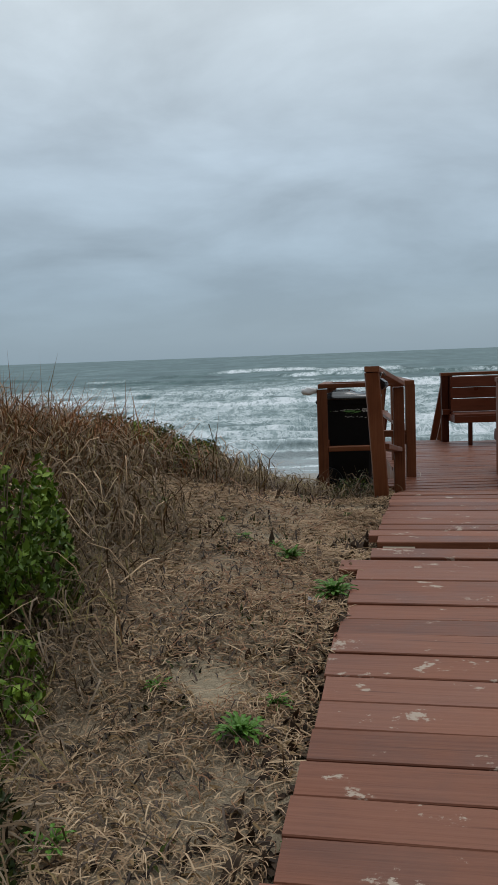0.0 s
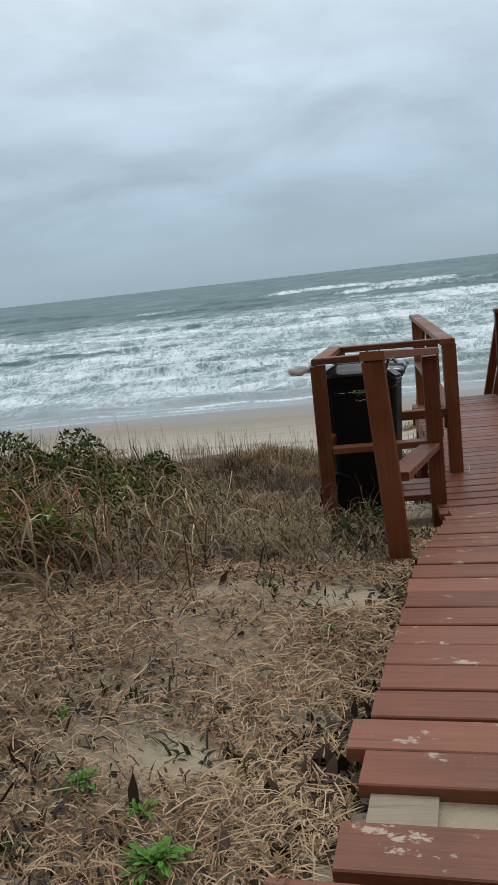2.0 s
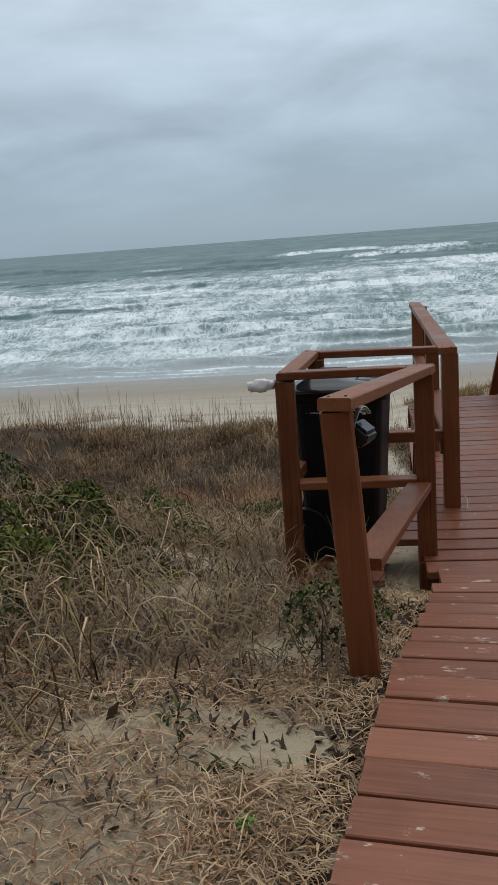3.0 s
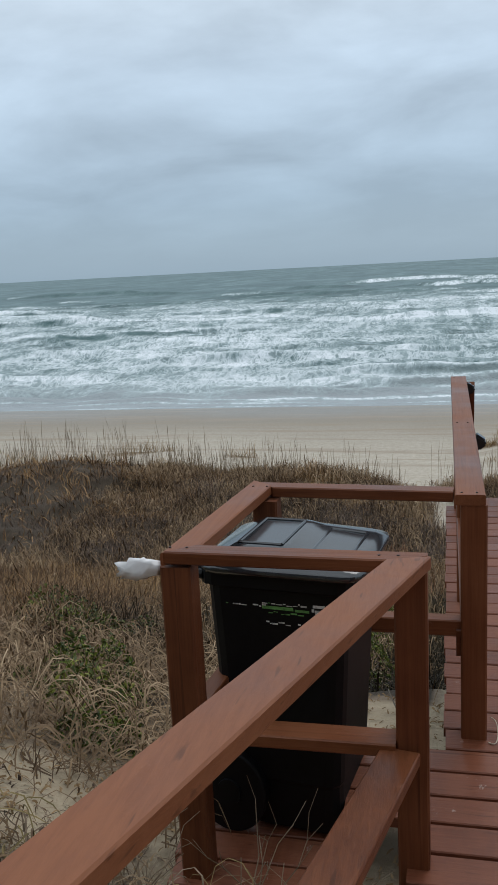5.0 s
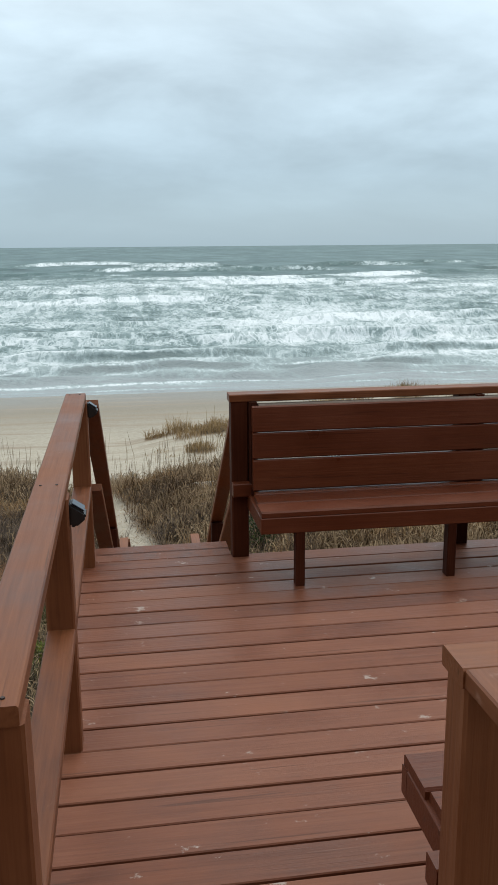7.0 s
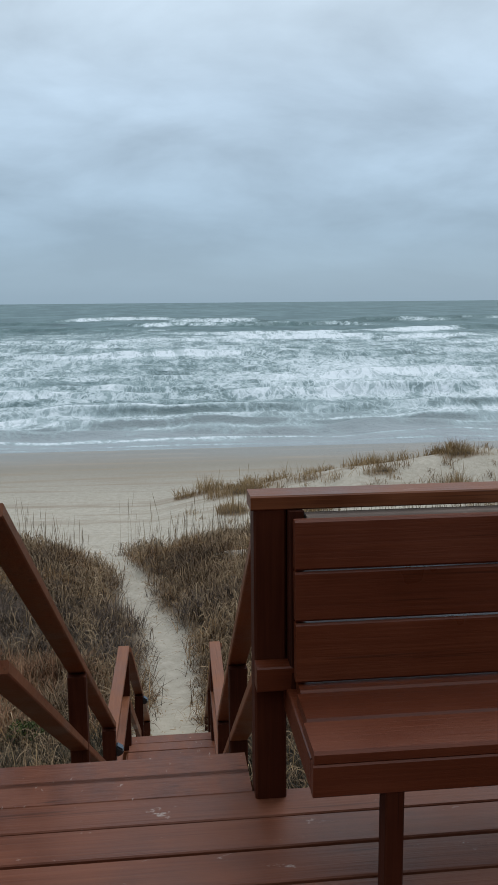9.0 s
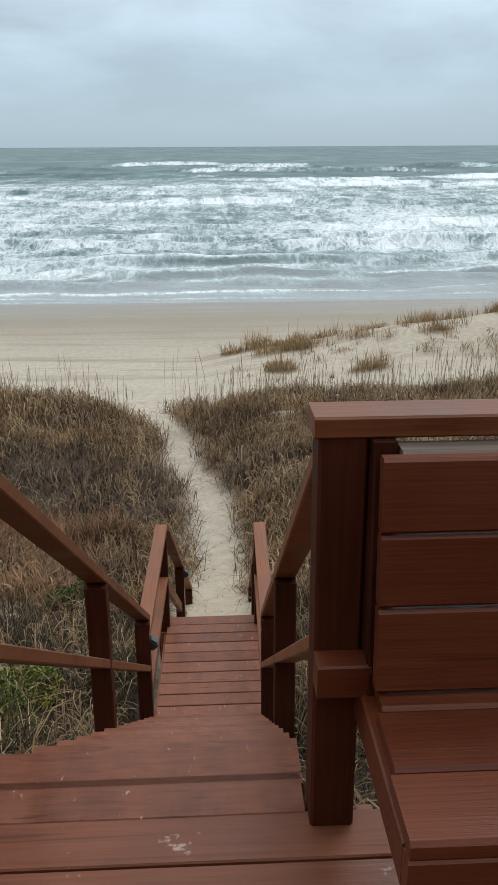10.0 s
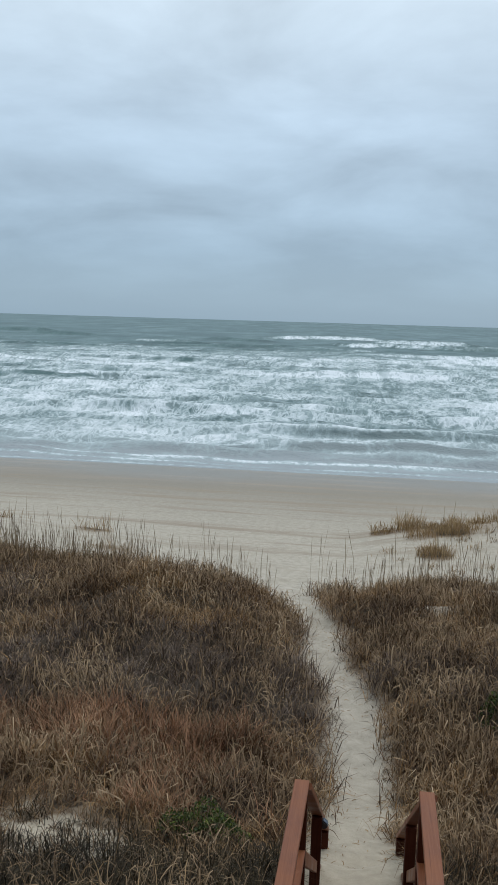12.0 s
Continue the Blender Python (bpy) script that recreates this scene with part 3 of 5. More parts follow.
ground_xs = spread(-5, 4, 0.12, 1.06, 2500)
ground_ys = np.concatenate([-spread(0, 1, 0.5, 1.2, 2500)[::-1][:0], np.array([-2500, -800, -250, -90, -40, -24, -17]), np.arange(-13, 25, 0.13), np.arange(25, 62, 0.5), np.array([64, 70, 90, 140, 300, 900, 2900])])
me, gx, gy = grid_mesh("ground", ground_xs, ground_ys, ground_z)
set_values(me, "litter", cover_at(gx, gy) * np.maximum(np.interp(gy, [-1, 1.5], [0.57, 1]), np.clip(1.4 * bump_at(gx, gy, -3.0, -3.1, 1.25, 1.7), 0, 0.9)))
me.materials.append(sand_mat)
me.polygons.foreach_set("use_smooth", np.ones(len(me.polygons), bool))
tagged(new("ground", me), "pale dune sand sloping to a wet beach", "ground", kind="structure")

# unseen plain wall closing the landward side, added to block low sky light
bm = beam((-28, -15.2, 5.7), (28, -15.2, 5.7), 0.3, 12.4, up=(0, 0, 1), ch=0.01)
tagged(part("wall_landward", bm, plain("sky_block_grey", (0.11, 0.10, 0.09), 0.8, vary=0.3, scale=3.0)), "plain grey-brown unseen wall added to block landward sky light", "wall", kind="structure")

# ---- sea ----
SEA = -6.5
crest_rows = [(50.5, 0.08, 1.2, 0.5), (56.0, 0.22, 1.6, 1.0), (63.5, 0.65, 2.0, 1.6), (72.0, 0.8, 2.2, 2.2), (82.0, 0.7, 2.4, 2.6), (95.0, 0.8, 2.6, 3.5), (112.0, 0.6, 3.2, 4.0), (133.0, 0.95, 3.0, 5.0), (160.0, 0.9, 4.0, 6.0), (195.0, 0.9, 5.0, 7.0), (218.0, 0.8, 4.0, 9.0), (240.0, 0.9, 6.0, 9.0), (146.0, 0.7, 2.5, 4.0), (178.0, 0.8, 3.5, 7.0), (262.0, 1.0, 5.0, 8.0), (292.0, 1.2, 6.0, 10.0), (335.0, 1.5, 7.0, 10.0), (385.0, 1.4, 8.0, 12.0)]


def crest_terms(x, y):
    h, f = 0, 0
    for k, (yc, amp, wid, wob) in enumerate(crest_rows):
        line = yc + wob * sines(x, 0 * x, 0.055, 40 + k) + 0.35 * wob * sines(x, 0 * x, 0.22, 60 + k)
        strength = np.clip((0.45 if yc < 90 else 0.25) + 0.7 * sines(x, 0 * x, 0.1 if yc < 90 else 0.06, 80 + k), 0, 1)
        d = (y - line) / wid
        shape = np.where(d < 0, np.exp(-(d * 2.1) ** 2), np.exp(-(d * 0.9) ** 2))
        h = h + 1.25 * amp * strength * shape
        # white where the crest has broken, dark and smooth where the face still stands
        broken = np.clip(0.55 + 1.3 * sines(x, 0 * x, 0.075 if yc < 105 else 0.06, 120 + k), 0, 1)
        ragged = np.clip(0.75 + 0.6 * sines(x, y, 0.9, 150 + k), 0, 1.3)
        face = np.exp(-((d + 0.42) * 3.0) ** 2)
        lip = np.exp(-((d - 0.05) * 5.0) ** 2)
        wash = np.exp(-((d + 1.1) * 1.3) ** 2)
        f = f + strength * (face * ((0.5 if yc < 105 else 0.6 if yc < 230 else 0.9) * broken - 0.42 * (1 - broken) * ragged) + 0.4 * lip * ragged + (0.22 if yc < 105 else 0.0) * wash)
    return h, f


def sea_z(x, y):
    h, _ = crest_terms(x, y)
    flat = np.clip((y - 47) / 6, 0, 1)
    h = h + 7.0 * np.clip((y - 500) / 4100, 0, 1)
    return SEA + h * np.clip((y - 46) / 3, 0, 1) + flat * (0.13 * sines(0.45 * x, 1.5 * y, 0.9, 36) + 0.07 * sines(x, y, 0.8, 31) + 0.10 * sines(x, y, 0.35, 32)) * np.clip(1.2 - y / 400, 0.1, 1)


def sea_foam(x, y):
    _, f = crest_terms(x, y)
    wide = np.interp(y, [46, 47.4, 48.2, 49.5, 52, 55, 62, 90, 120, 150, 190, 215, 240, 275, 4000], [0.0, 0.02, 0.05, 0.09, 0.15, 0.27, 0.46, 0.48, 0.45, 0.43, 0.4, 0.28, 0.06, -0.12, -0.22])
    edge = 0
    for yc, k in ((46.9, 1), (48.6, 2), (50.8, 3)):
        edge = edge + np.exp(-((y - yc - 0.5 * sines(x, 0 * x, 0.12, 140 + k)) / 0.2) ** 2)
    return wide + f + 0.5 * edge + 0.07 * sines(x, 2 * y, 0.12, 33) + 0.07 * sines(x, y, 0.7, 34)


sea_xs = spread(-55, 55, 0.8, 1.12, 2600)
sea_ys = np.concatenate([np.arange(46.2, 80, 0.25), np.arange(80, 140, 0.45), np.arange(140, 260, 1.2), np.arange(260, 420, 2.4), np.array([424, 435, 460, 500, 700, 1000, 1500, 2200, 3200, 4600])])
me, gx, gy = grid_mesh("sea", sea_xs, sea_ys, sea_z)
set_values(me, "foam", sea_foam(gx, gy))
me.materials.append(sea_mat)
me.polygons.foreach_set("use_smooth", np.ones(len(me.polygons), bool))
tagged(new("water", me), "rough grey-green sea with rows of white breakers", "sea", kind="structure")

# ---- platform railings ----
CAP = 0.905


def cap_rail(a, b, mat, parent, w=0.1, t=0.038, name="cap_rail"):
    return part(name, beam(a, b, w, t), mat, parent)


def screw_pair(parent, x, y, z):
    for dx in (-0.025, 0.025):
        bm = bmesh.new()
        bmesh.ops.create_cone(bm, cap_ends=True, segments=8, radius1=0.0045, radius2=0.004, depth=0.003, matrix=Matrix.Translation((x + dx, y, z)))
        part("screw", bm, screw_mat, parent)


def rail_label(what):
    return "red-brown stained timber " + what


# left railing from the corner post to the head of the stairs
left_rail = thing("deck_railing", (0, 0, 0), rail_label("railing along the edge of the deck"), "railing")
for y in (0.0, 1.285, 2.968):
    part("post", post(0, y, -0.35, CAP - 0.038), wood_z, left_rail)
cap_rail((-0.012, -0.047, CAP - 0.019), (-0.012, 3.01, CAP - 0.019), wood_y, left_rail)
part("mid_rail", beam((0.0, 0.045, 0.42), (0.0, 1.24, 0.42), 0.089, 0.038), wood_y, left_rail)
part("mid_rail", beam((0.0, 1.33, 0.42), (0.0, 2.923, 0.42), 0.089, 0.038), wood_y, left_rail)
for y in (-0.02, 1.285, 2.97):
    screw_pair(left_rail, -0.015, y, CAP + 0.001)

# enclosure round the bin
pen = thing("bin_enclosure", (-0.5, -0.4, -0.05), rail_label("rail enclosure round a wheeled bin"), "fence")
part("post", post(-0.835, -0.70, -0.5, CAP - 0.03), wood_z, pen)
part("post", post(-0.185, -0.69, -0.4, CAP - 0.03), wood_z, pen)
part("post", post(-0.725, 0.01, -0.6, CAP - 0.036), wood_z, pen)
MITRE = ((-0.185, -0.753, CAP), (-0.43, 0.90, 0))
BACK_MITRE = ((-0.747, 0.055, CAP), (0.66, 0.75, 0))
FRONT_MITRE = ((-0.82, -0.715, CAP), (0.63, -0.77, 0))


def mitred(a, b, w, t, *planes):
    """A timber cut off by planes; each plane's normal points at the piece that is kept."""
    bm = beam(a, b, w, t)
    for co, no in planes:
        cut = bmesh.ops.bisect_plane(bm, geom=bm.verts[:] + bm.edges[:] + bm.faces[:], plane_co=co, plane_no=no, clear_inner=True)
        bmesh.ops.contextual_create(bm, geom=[g for g in cut["geom_cut"] if isinstance(g, bmesh.types.BMEdge)])
    bmesh.ops.recalc_face_normals(bm, faces=bm.faces)
    return bm


def turned(plane):
    return plane[0], tuple(-c for c in plane[1])


part("cap_rail", mitred((-1.0, -0.71, CAP), (-0.14, -0.739, CAP), 0.072, 0.038, MITRE, FRONT_MITRE), wood_x, pen)
part("cap_rail", mitred((-0.838, -0.88, CAP - 0.002), (-0.735, 0.2, CAP - 0.008), 0.088, 0.038, turned(FRONT_MITRE), turned(BACK_MITRE)), wood_y, pen)
part("cap_rail", mitred((-0.9, 0.06, CAP - 0.012), (-0.067, 0.022, CAP - 0.018), 0.072, 0.038, BACK_MITRE), wood_x, pen)
part("low_rail", beam((-0.79, -0.71, 0.363), (-0.23, -0.71, 0.363), 0.089, 0.04), wood_x, pen)
part("low_rail", beam((-0.68, 0.01, 0.415), (-0.045, 0.01, 0.41), 0.06, 0.06), wood_x, pen)
part("low_rail", beam((-0.825, -0.655, 0.385), (-0.73, -0.035, 0.40), 0.06, 0.06), wood_y, pen)
part("bracket", beam((-0.06, 0.005, 0.36), (-0.045, 0.005, 0.36), 0.07, 0.1), wood_x, pen)
for p in ((-0.83, -0.71), (-0.24, -0.735), (-0.745, 0.0)):
    screw_pair(pen, p[0], p[1], CAP + 0.0195 if p[0] > -0.5 or p[1] < -0.5 else CAP + 0.013)

# flared ramp rail with a leaning end post
ramp_rail = thing("ramp_railing", (-0.46, -2.25, 0.1), "leaning red-brown timber ramp rail with a split end post", "railing")
part("post", beam((-0.465, -2.24, -0.1), (-0.535, -2.27, 1.045), 0.095, 0.095, up=(0, 1, 0), ch=0.008), wood_z, ramp_rail)
part("cap_rail", mitred((-0.538, -2.32, 1.068), (-0.158, -0.62, CAP - 0.012), 0.1, 0.038, turned(MITRE)), wood_y, ramp_rail)
part("low_rail", beam((-0.475, -2.20, 0.535), (-0.218, -0.745, 0.345), 0.11, 0.038), wood_y, ramp_rail)
screw_pair(ramp_rail, -0.53, -2.27, 1.084)

# right-hand railing back along the walkway
right_rail = thing("deck_railing", (0.845, 0, 0), rail_label("railing beside the deck bench"), "railing")
part("post", post(0.86, -1.5, -0.3, CAP - 0.0), wood_z, right_rail)
cap_rail((0.845, -0.052, CAP - 0.019), (0.86, -1.58, CAP + 0.02), wood_y, right_rail)
part("low_rail", beam((0.845, -0.045, 0.40), (0.86, -1.455, 0.43), 0.1, 0.04), wood_y, right_rail)

# ---- bin ----


def wheeled_bin():
    root = thing("wheeled_bin", (-0.562, -0.3, -0.12), "black wheeled plastic rubbish bin with a closed wet lid", "bin")
    turn = Matrix.Translation((-0.562, -0.3, -0.12)) @ Matrix.Rotation(radians(-8), 4, "Z") @ Matrix.Diagonal((1, 1, 1.165, 1))

    def ring(bm, z, u0, u1, v, r=0.05):
        pts = []
        for cu, cv, a0 in ((u1 - r, v - r, 0), (u0 + r, v - r, 90), (u0 + r, -v + r, 180), (u1 - r, -v + r, 270)):
            for k in range(4):
                a = radians(a0 + 30 * k)
                pts.append(bm.verts.new(turn @ Vector((cu + r * math.cos(a), cv + r * math.sin(a), z))))
        return pts

    def skin(bm, rings, close=True):
        for r0, r1 in zip(rings, rings[1:]):
            for i in range(len(r0)):
                j = (i + 1) % len(r0)
                bm.faces.new((r0[i], r0[j], r1[j], r1[i]))
        if close:
            bm.faces.new(rings[0][::-1])
            bm.faces.new(rings[-1])

    bm = bmesh.new()
    skin(bm, [ring(bm, 0.02, -0.15, 0.165, 0.19), ring(bm, 0.16, -0.16, 0.17, 0.2), ring(bm, 0.17, -0.215, 0.175, 0.205), ring(bm, 0.725, -0.24, 0.215, 0.218), ring(bm, 0.73, -0.262, 0.24, 0.226), ring(bm, 0.768, -0.262, 0.24, 0.226)])
    part("body", bm, bin_mat, root)
    bm = bmesh.new()
    skin(bm, [ring(bm, 0.765, -0.265, 0.262, 0.236, 0.07), ring(bm, 0.777, -0.27, 0.268, 0.24, 0.07), ring(bm, 0.786, -0.265, 0.262, 0.235, 0.07), ring(bm, 0.797, -0.25, 0.225, 0.205, 0.06), ring(bm, 0.811, -0.2, 0.06, 0.18, 0.05), ring(bm, 0.823, -0.17, 0.02, 0.16, 0.04), ring(bm, 0.826, -0.15, 0.0, 0.14, 0.04)])
    for f in bm.faces:
        f.smooth = len(f.verts) == 4
    lid = part("lid", bm, lid_mat, root, "wet dark lid")
    for u0, u1, z0, z1 in ((-0.15, -0.01, 0.828, 0.828), (0.08, 0.2, 0.809, 0.801)):
        bm = bmesh.new()
        for dv in (-1, 1):
            beam(turn @ Vector((u0, dv * 0.13, z0)), turn @ Vector((u1, dv * 0.13, z1)), 0.012, 0.008, bm=bm)
        beam(turn @ Vector((u0, -0.13, z0)), turn @ Vector((u0, 0.13, z0)), 0.012, 0.008, bm=bm)
        beam(turn @ Vector((u1, -0.13, z1)), turn @ Vector((u1, 0.13, z1)), 0.012, 0.008, bm=bm)
        part("lid_rib", bm, lid_mat, lid)
    bm = bmesh.new()
    beam(turn @ Vector((-0.285, -0.2, 0.75)), turn @ Vector((-0.285, 0.2, 0.75)), 0.03, 0.03, ch=0.01, bm=bm)
    for v in (-0.2, 0, 0.2):
        beam(turn @ Vector((-0.295, v, 0.75)), turn @ Vector((-0.25, v, 0.75)), 0.03, 0.03, ch=0.01, bm=bm)
    part("handle", bm, bin_mat, root)
    for v in (-0.215, 0.215):
        bm = bmesh.new()
        bmesh.ops.create_cone(bm, cap_ends=True, segments=28, radius1=0.125, radius2=0.125, depth=0.045, matrix=turn @ Matrix.Translation((-0.19, v, 0.125)) @ Matrix.Rotation(radians(90), 4, "X"))
        bmesh.ops.bevel(bm, geom=[e for e in bm.edges], offset=0.006, segments=1, affect="EDGES")
        wheel = part("wheel", bm, bin_mat, root)
        bm = bmesh.new()
        bmesh.ops.create_cone(bm, cap_ends=True, segments=18, radius1=0.05, radius2=0.04, depth=0.06, matrix=turn @ Matrix.Translation((-0.19, v, 0.125)) @ Matrix.Rotation(radians(90), 4, "X"))
        part("hub", bm, bin_mat, wheel)
    # unreadable print on the side, as worn bars
    r = random.Random(4)

    def bar(u0, u1, z0, z1, mat):
        def at(u, z):
            return turn @ Vector((u, -0.2185 - 0.0062 * (z - 0.66) / 0.25, z))
        bm = bmesh.new()
        q = [bm.verts.new(at(u, z)) for u, z in ((u0, z0), (u1, z0), (u1, z1), (u0, z1))]
        bm.faces.new(q)
        part("print", bm, mat, root)
    for u0, z0, n, odds in ((-0.17, 0.680, 9, 0.2), (-0.05, 0.688, 10, 0.15), (-0.03, 0.664, 8, 0.5), (-0.04, 0.634, 7, 0.0), (0.08, 0.628, 5, 0.0)):
        u = u0
        for k in range(n):
            w = r.uniform(0.004, 0.02)
            if r.random() < 0.85:
                zz = z0 + r.uniform(-0.003, 0.003)
                bar(u, u + w, zz, zz + r.uniform(0.002, 0.005), green_print if r.random() < odds else label_mat)
            u += w + 0.0025
    bar(-0.05, 0.05, 0.674, 0.683, green_print)
    bar(0.055, 0.10, 0.672, 0.679, green_print)
    # worn emblem
    for u0, u1, z0, z1 in ((0.112, 0.15, 0.688, 0.696), (0.14, 0.158, 0.672, 0.686), (0.118, 0.134, 0.670, 0.682), (0.108, 0.116, 0.676, 0.685)):
        bar(u0, u1, z0, z1, label_mat)
    return root


wheeled_bin()

# ---- solar lamps, bag, cord ----


def solar_lamp(p, face, label="small black solar lamp screwed to a timber post"):
    """A wedge-shaped lamp on a post, facing along the given direction."""
    root = thing("solar_lamp", p, label, "lamp", group="solar lamps on the railings")
    ang = math.atan2(face[1], face[0])
    m = Matrix.Translation(p) @ Matrix.Rotation(ang, 4, "Z")
    bm = bmesh.new()
    prof = [(0, -0.04), (0.02, -0.042), (0.052, -0.015), (0.05, 0.003), (0, 0.038)]
    rings = [[bm.verts.new(m @ Vector((u, s, v))) for u, v in prof] for s in (-0.034, 0.034)]
    for i in range(5):
        j = (i + 1) % 5
        bm.faces.new((rings[0][i], rings[1][i], rings[1][j], rings[0][j]))
    bm.faces.new(rings[0])
    bm.faces.new(rings[1][::-1])
    bmesh.ops.recalc_face_normals(bm, faces=bm.faces)
    bmesh.ops.bevel(bm, geom=bm.edges[:], offset=0.006, segments=2, affect="EDGES")
    part("housing", bm, lamp_mat, root)
    bm = bmesh.new()
    beam(m @ Vector((0.01, 0, 0.035)), m @ Vector((0.046, 0, 0.01)), 0.052, 0.004, up=m.to_3x3() @ Vector((0.5, 0, 1)), ch=0.001, bm=bm)
    part("panel", bm, panel_mat, root)
    return root


solar_lamp((0.0445, 1.285, 0.815), (1, 0))
solar_lamp((0.0445, 2.968, 0.83), (1, 0))
tilted = solar_lamp((-0.478, -2.235, 0.965), (1, -0.5), "black solar lamp hanging from a perforated metal strap")
bm = bmesh.new()
for k in range(7):
    a = k / 7
    p = Vector((-0.49 + 0.05 * a, -2.27 + 0.05 * a, 0.99 + 0.055 * math.sin(a * 2.6)))
    q = Vector((-0.49 + 0.05 * (a + 0.14), -2.27 + 0.05 * (a + 0.14), 0.99 + 0.055 * math.sin((a + 0.14) * 2.6)))
    beam(p, q, 0.018, 0.003, ch=0.001, bm=bm)
part("strap", bm, steel_mat, tilted, "perforated galvanised strap")


def plastic_bag():
    """A thin white bag caught on the outer bin post and blown out by the wind."""
    bm = bmesh.new()
    r = random.Random(9)
    rings = []
    n = 14
    for i in range(9):
        s = i / 8
        c = Vector((-0.88 - 0.125 * s, -0.72 - 0.02 * s, 0.868 - 0.006 * s))
        rad = 0.012 + 0.017 * math.sin(min(1, s * 1.15) * 2.7) + 0.004
        rings.append([bm.verts.new(c + Vector((0.012 * r.uniform(-1, 1), 0.6 * rad * math.cos(6.283 * k / n) + 0.005 * r.uniform(-1, 1), rad * math.sin(6.283 * k / n) + 0.006 * r.uniform(-1, 1)))) for k in range(n)])
    for r0, r1 in zip(rings, rings[1:]):
        for k in range(n):
            bm.faces.new((r0[k], r0[(k + 1) % n], r1[(k + 1) % n], r1[k]))
    bm.faces.new(rings[0][::-1])
    bm.faces.new(rings[-1])
    bmesh.ops.recalc_face_normals(bm, faces=bm.faces)
    for f in bm.faces:
        f.smooth = True
    ob = part("plastic_bag", bm, white_mat)
    return tagged(ob, "white plastic bag caught on a fence post and blown sideways", "bag")


plastic_bag()


def cord(name, pts, radius, mat, label, category):
    cu = bpy.data.curves.new(name, "CURVE")
    cu.dimensions = "3D"
    cu.bevel_depth = radius
    cu.bevel_resolution = 2
    sp = cu.splines.new("NURBS")
    sp.points.add(len(pts) - 1)
    for q, p in zip(sp.points, pts):
        q.co = (*p, 1)
    sp.use_endpoint_u = True
    sp.order_u = 3
    cu.materials.append(mat)
    return tagged(new(name, cu), label, category)


cord("twine", [(0.05, -0.06, 0.004), (0.07, -0.085, 0.004), (0.085, -0.04, 0.02), (0.08, 0.02, 0.05), (0.06, 0.04, 0.045)], 0.0022, plain("twine_fibre", (0.5, 0.42, 0.32)), "loop of pale twine at the foot of a post", "cord")
cord("fallen_stem", [(-0.15, 0.25, -0.335), (-0.2, 0.45, -0.36), (-0.3, 0.75, -0.4), (-0.38, 1.05, -0.4)], 0.0035, plain("stem_brown", (0.10, 0.075, 0.05)), "long brown stem lying on the sand", "stem")



def dry_weed(cx, cy, height, seed):
    """A leafless branching weed."""
    r = random.Random(seed)
    z0 = float(ground_z(cx, cy)) - 0.02
    root = thing("dry_weed", (cx, cy, z0), "leafless grey branching weed beside the bin enclosure", "plant", group="dry weeds by the bin")
    bm = bmesh.new()
    for k in range(6):
        p = Vector((cx, cy, z0))
        d = Vector((r.uniform(-0.6, 0.6), r.uniform(-0.4, 0.4), 1)).normalized()
        w = 0.005
        for j in range(5):
            q = p + d * height * 0.22
            beam(p, q, w, w, up=(0.2, 1, 0.1), ch=0.0008, bm=bm)
            side = (d + Vector((r.uniform(-0.9, 0.9), r.uniform(-0.9, 0.9), 0.1))).normalized()
            beam(q, q + side * height * 0.2, w * 0.6, w * 0.6, up=(0.2, 1, 0.1), ch=0.0004, bm=bm)
            d = (d + Vector((r.uniform(-0.4, 0.4), r.uniform(-0.4, 0.4), 0))).normalized()
            p, w = q, w * 0.8
    tagged(part("stem_tangle", bm, twig_mat, root), kind="stuff")


dry_weed(-0.62, -0.83, 0.36, 1)
dry_weed(-0.45, -0.88, 0.26, 2)
dry_weed(-0.95, -1.0, 0.3, 3)
dry_weed(-1.6, 1.4, 0.4, 4)


def paper_scrap(cx, cy, size, seed, label):
    """A crumpled scrap on the sand."""
    r = random.Random(seed)
    bm = bmesh.new()
    n = 5
    z0 = float(ground_z(cx, cy))
    g = [[bm.verts.new((cx + size * (i / (n - 1) - 0.5) * 1.6, cy + size * (j / (n - 1) - 0.5), z0 + 0.012 + r.uniform(-0.006, 0.022))) for i in range(n)] for j in range(n)]
    for j in range(n - 1):
        for i in range(n - 1):
            bm.faces.new((g[j][i], g[j][i + 1], g[j + 1][i + 1], g[j + 1][i]))
    bmesh.ops.solidify(bm, geom=bm.faces[:], thickness=0.002)
    tagged(part("paper_scrap", bm, white_mat), label, "litter")


paper_scrap(-0.28, 0.42, 0.04, 1, "crumpled white paper scrap on the sand")
paper_scrap(-0.98, -4.85, 0.035, 2, "small white scrap beside the walkway")

# ---- benches ----


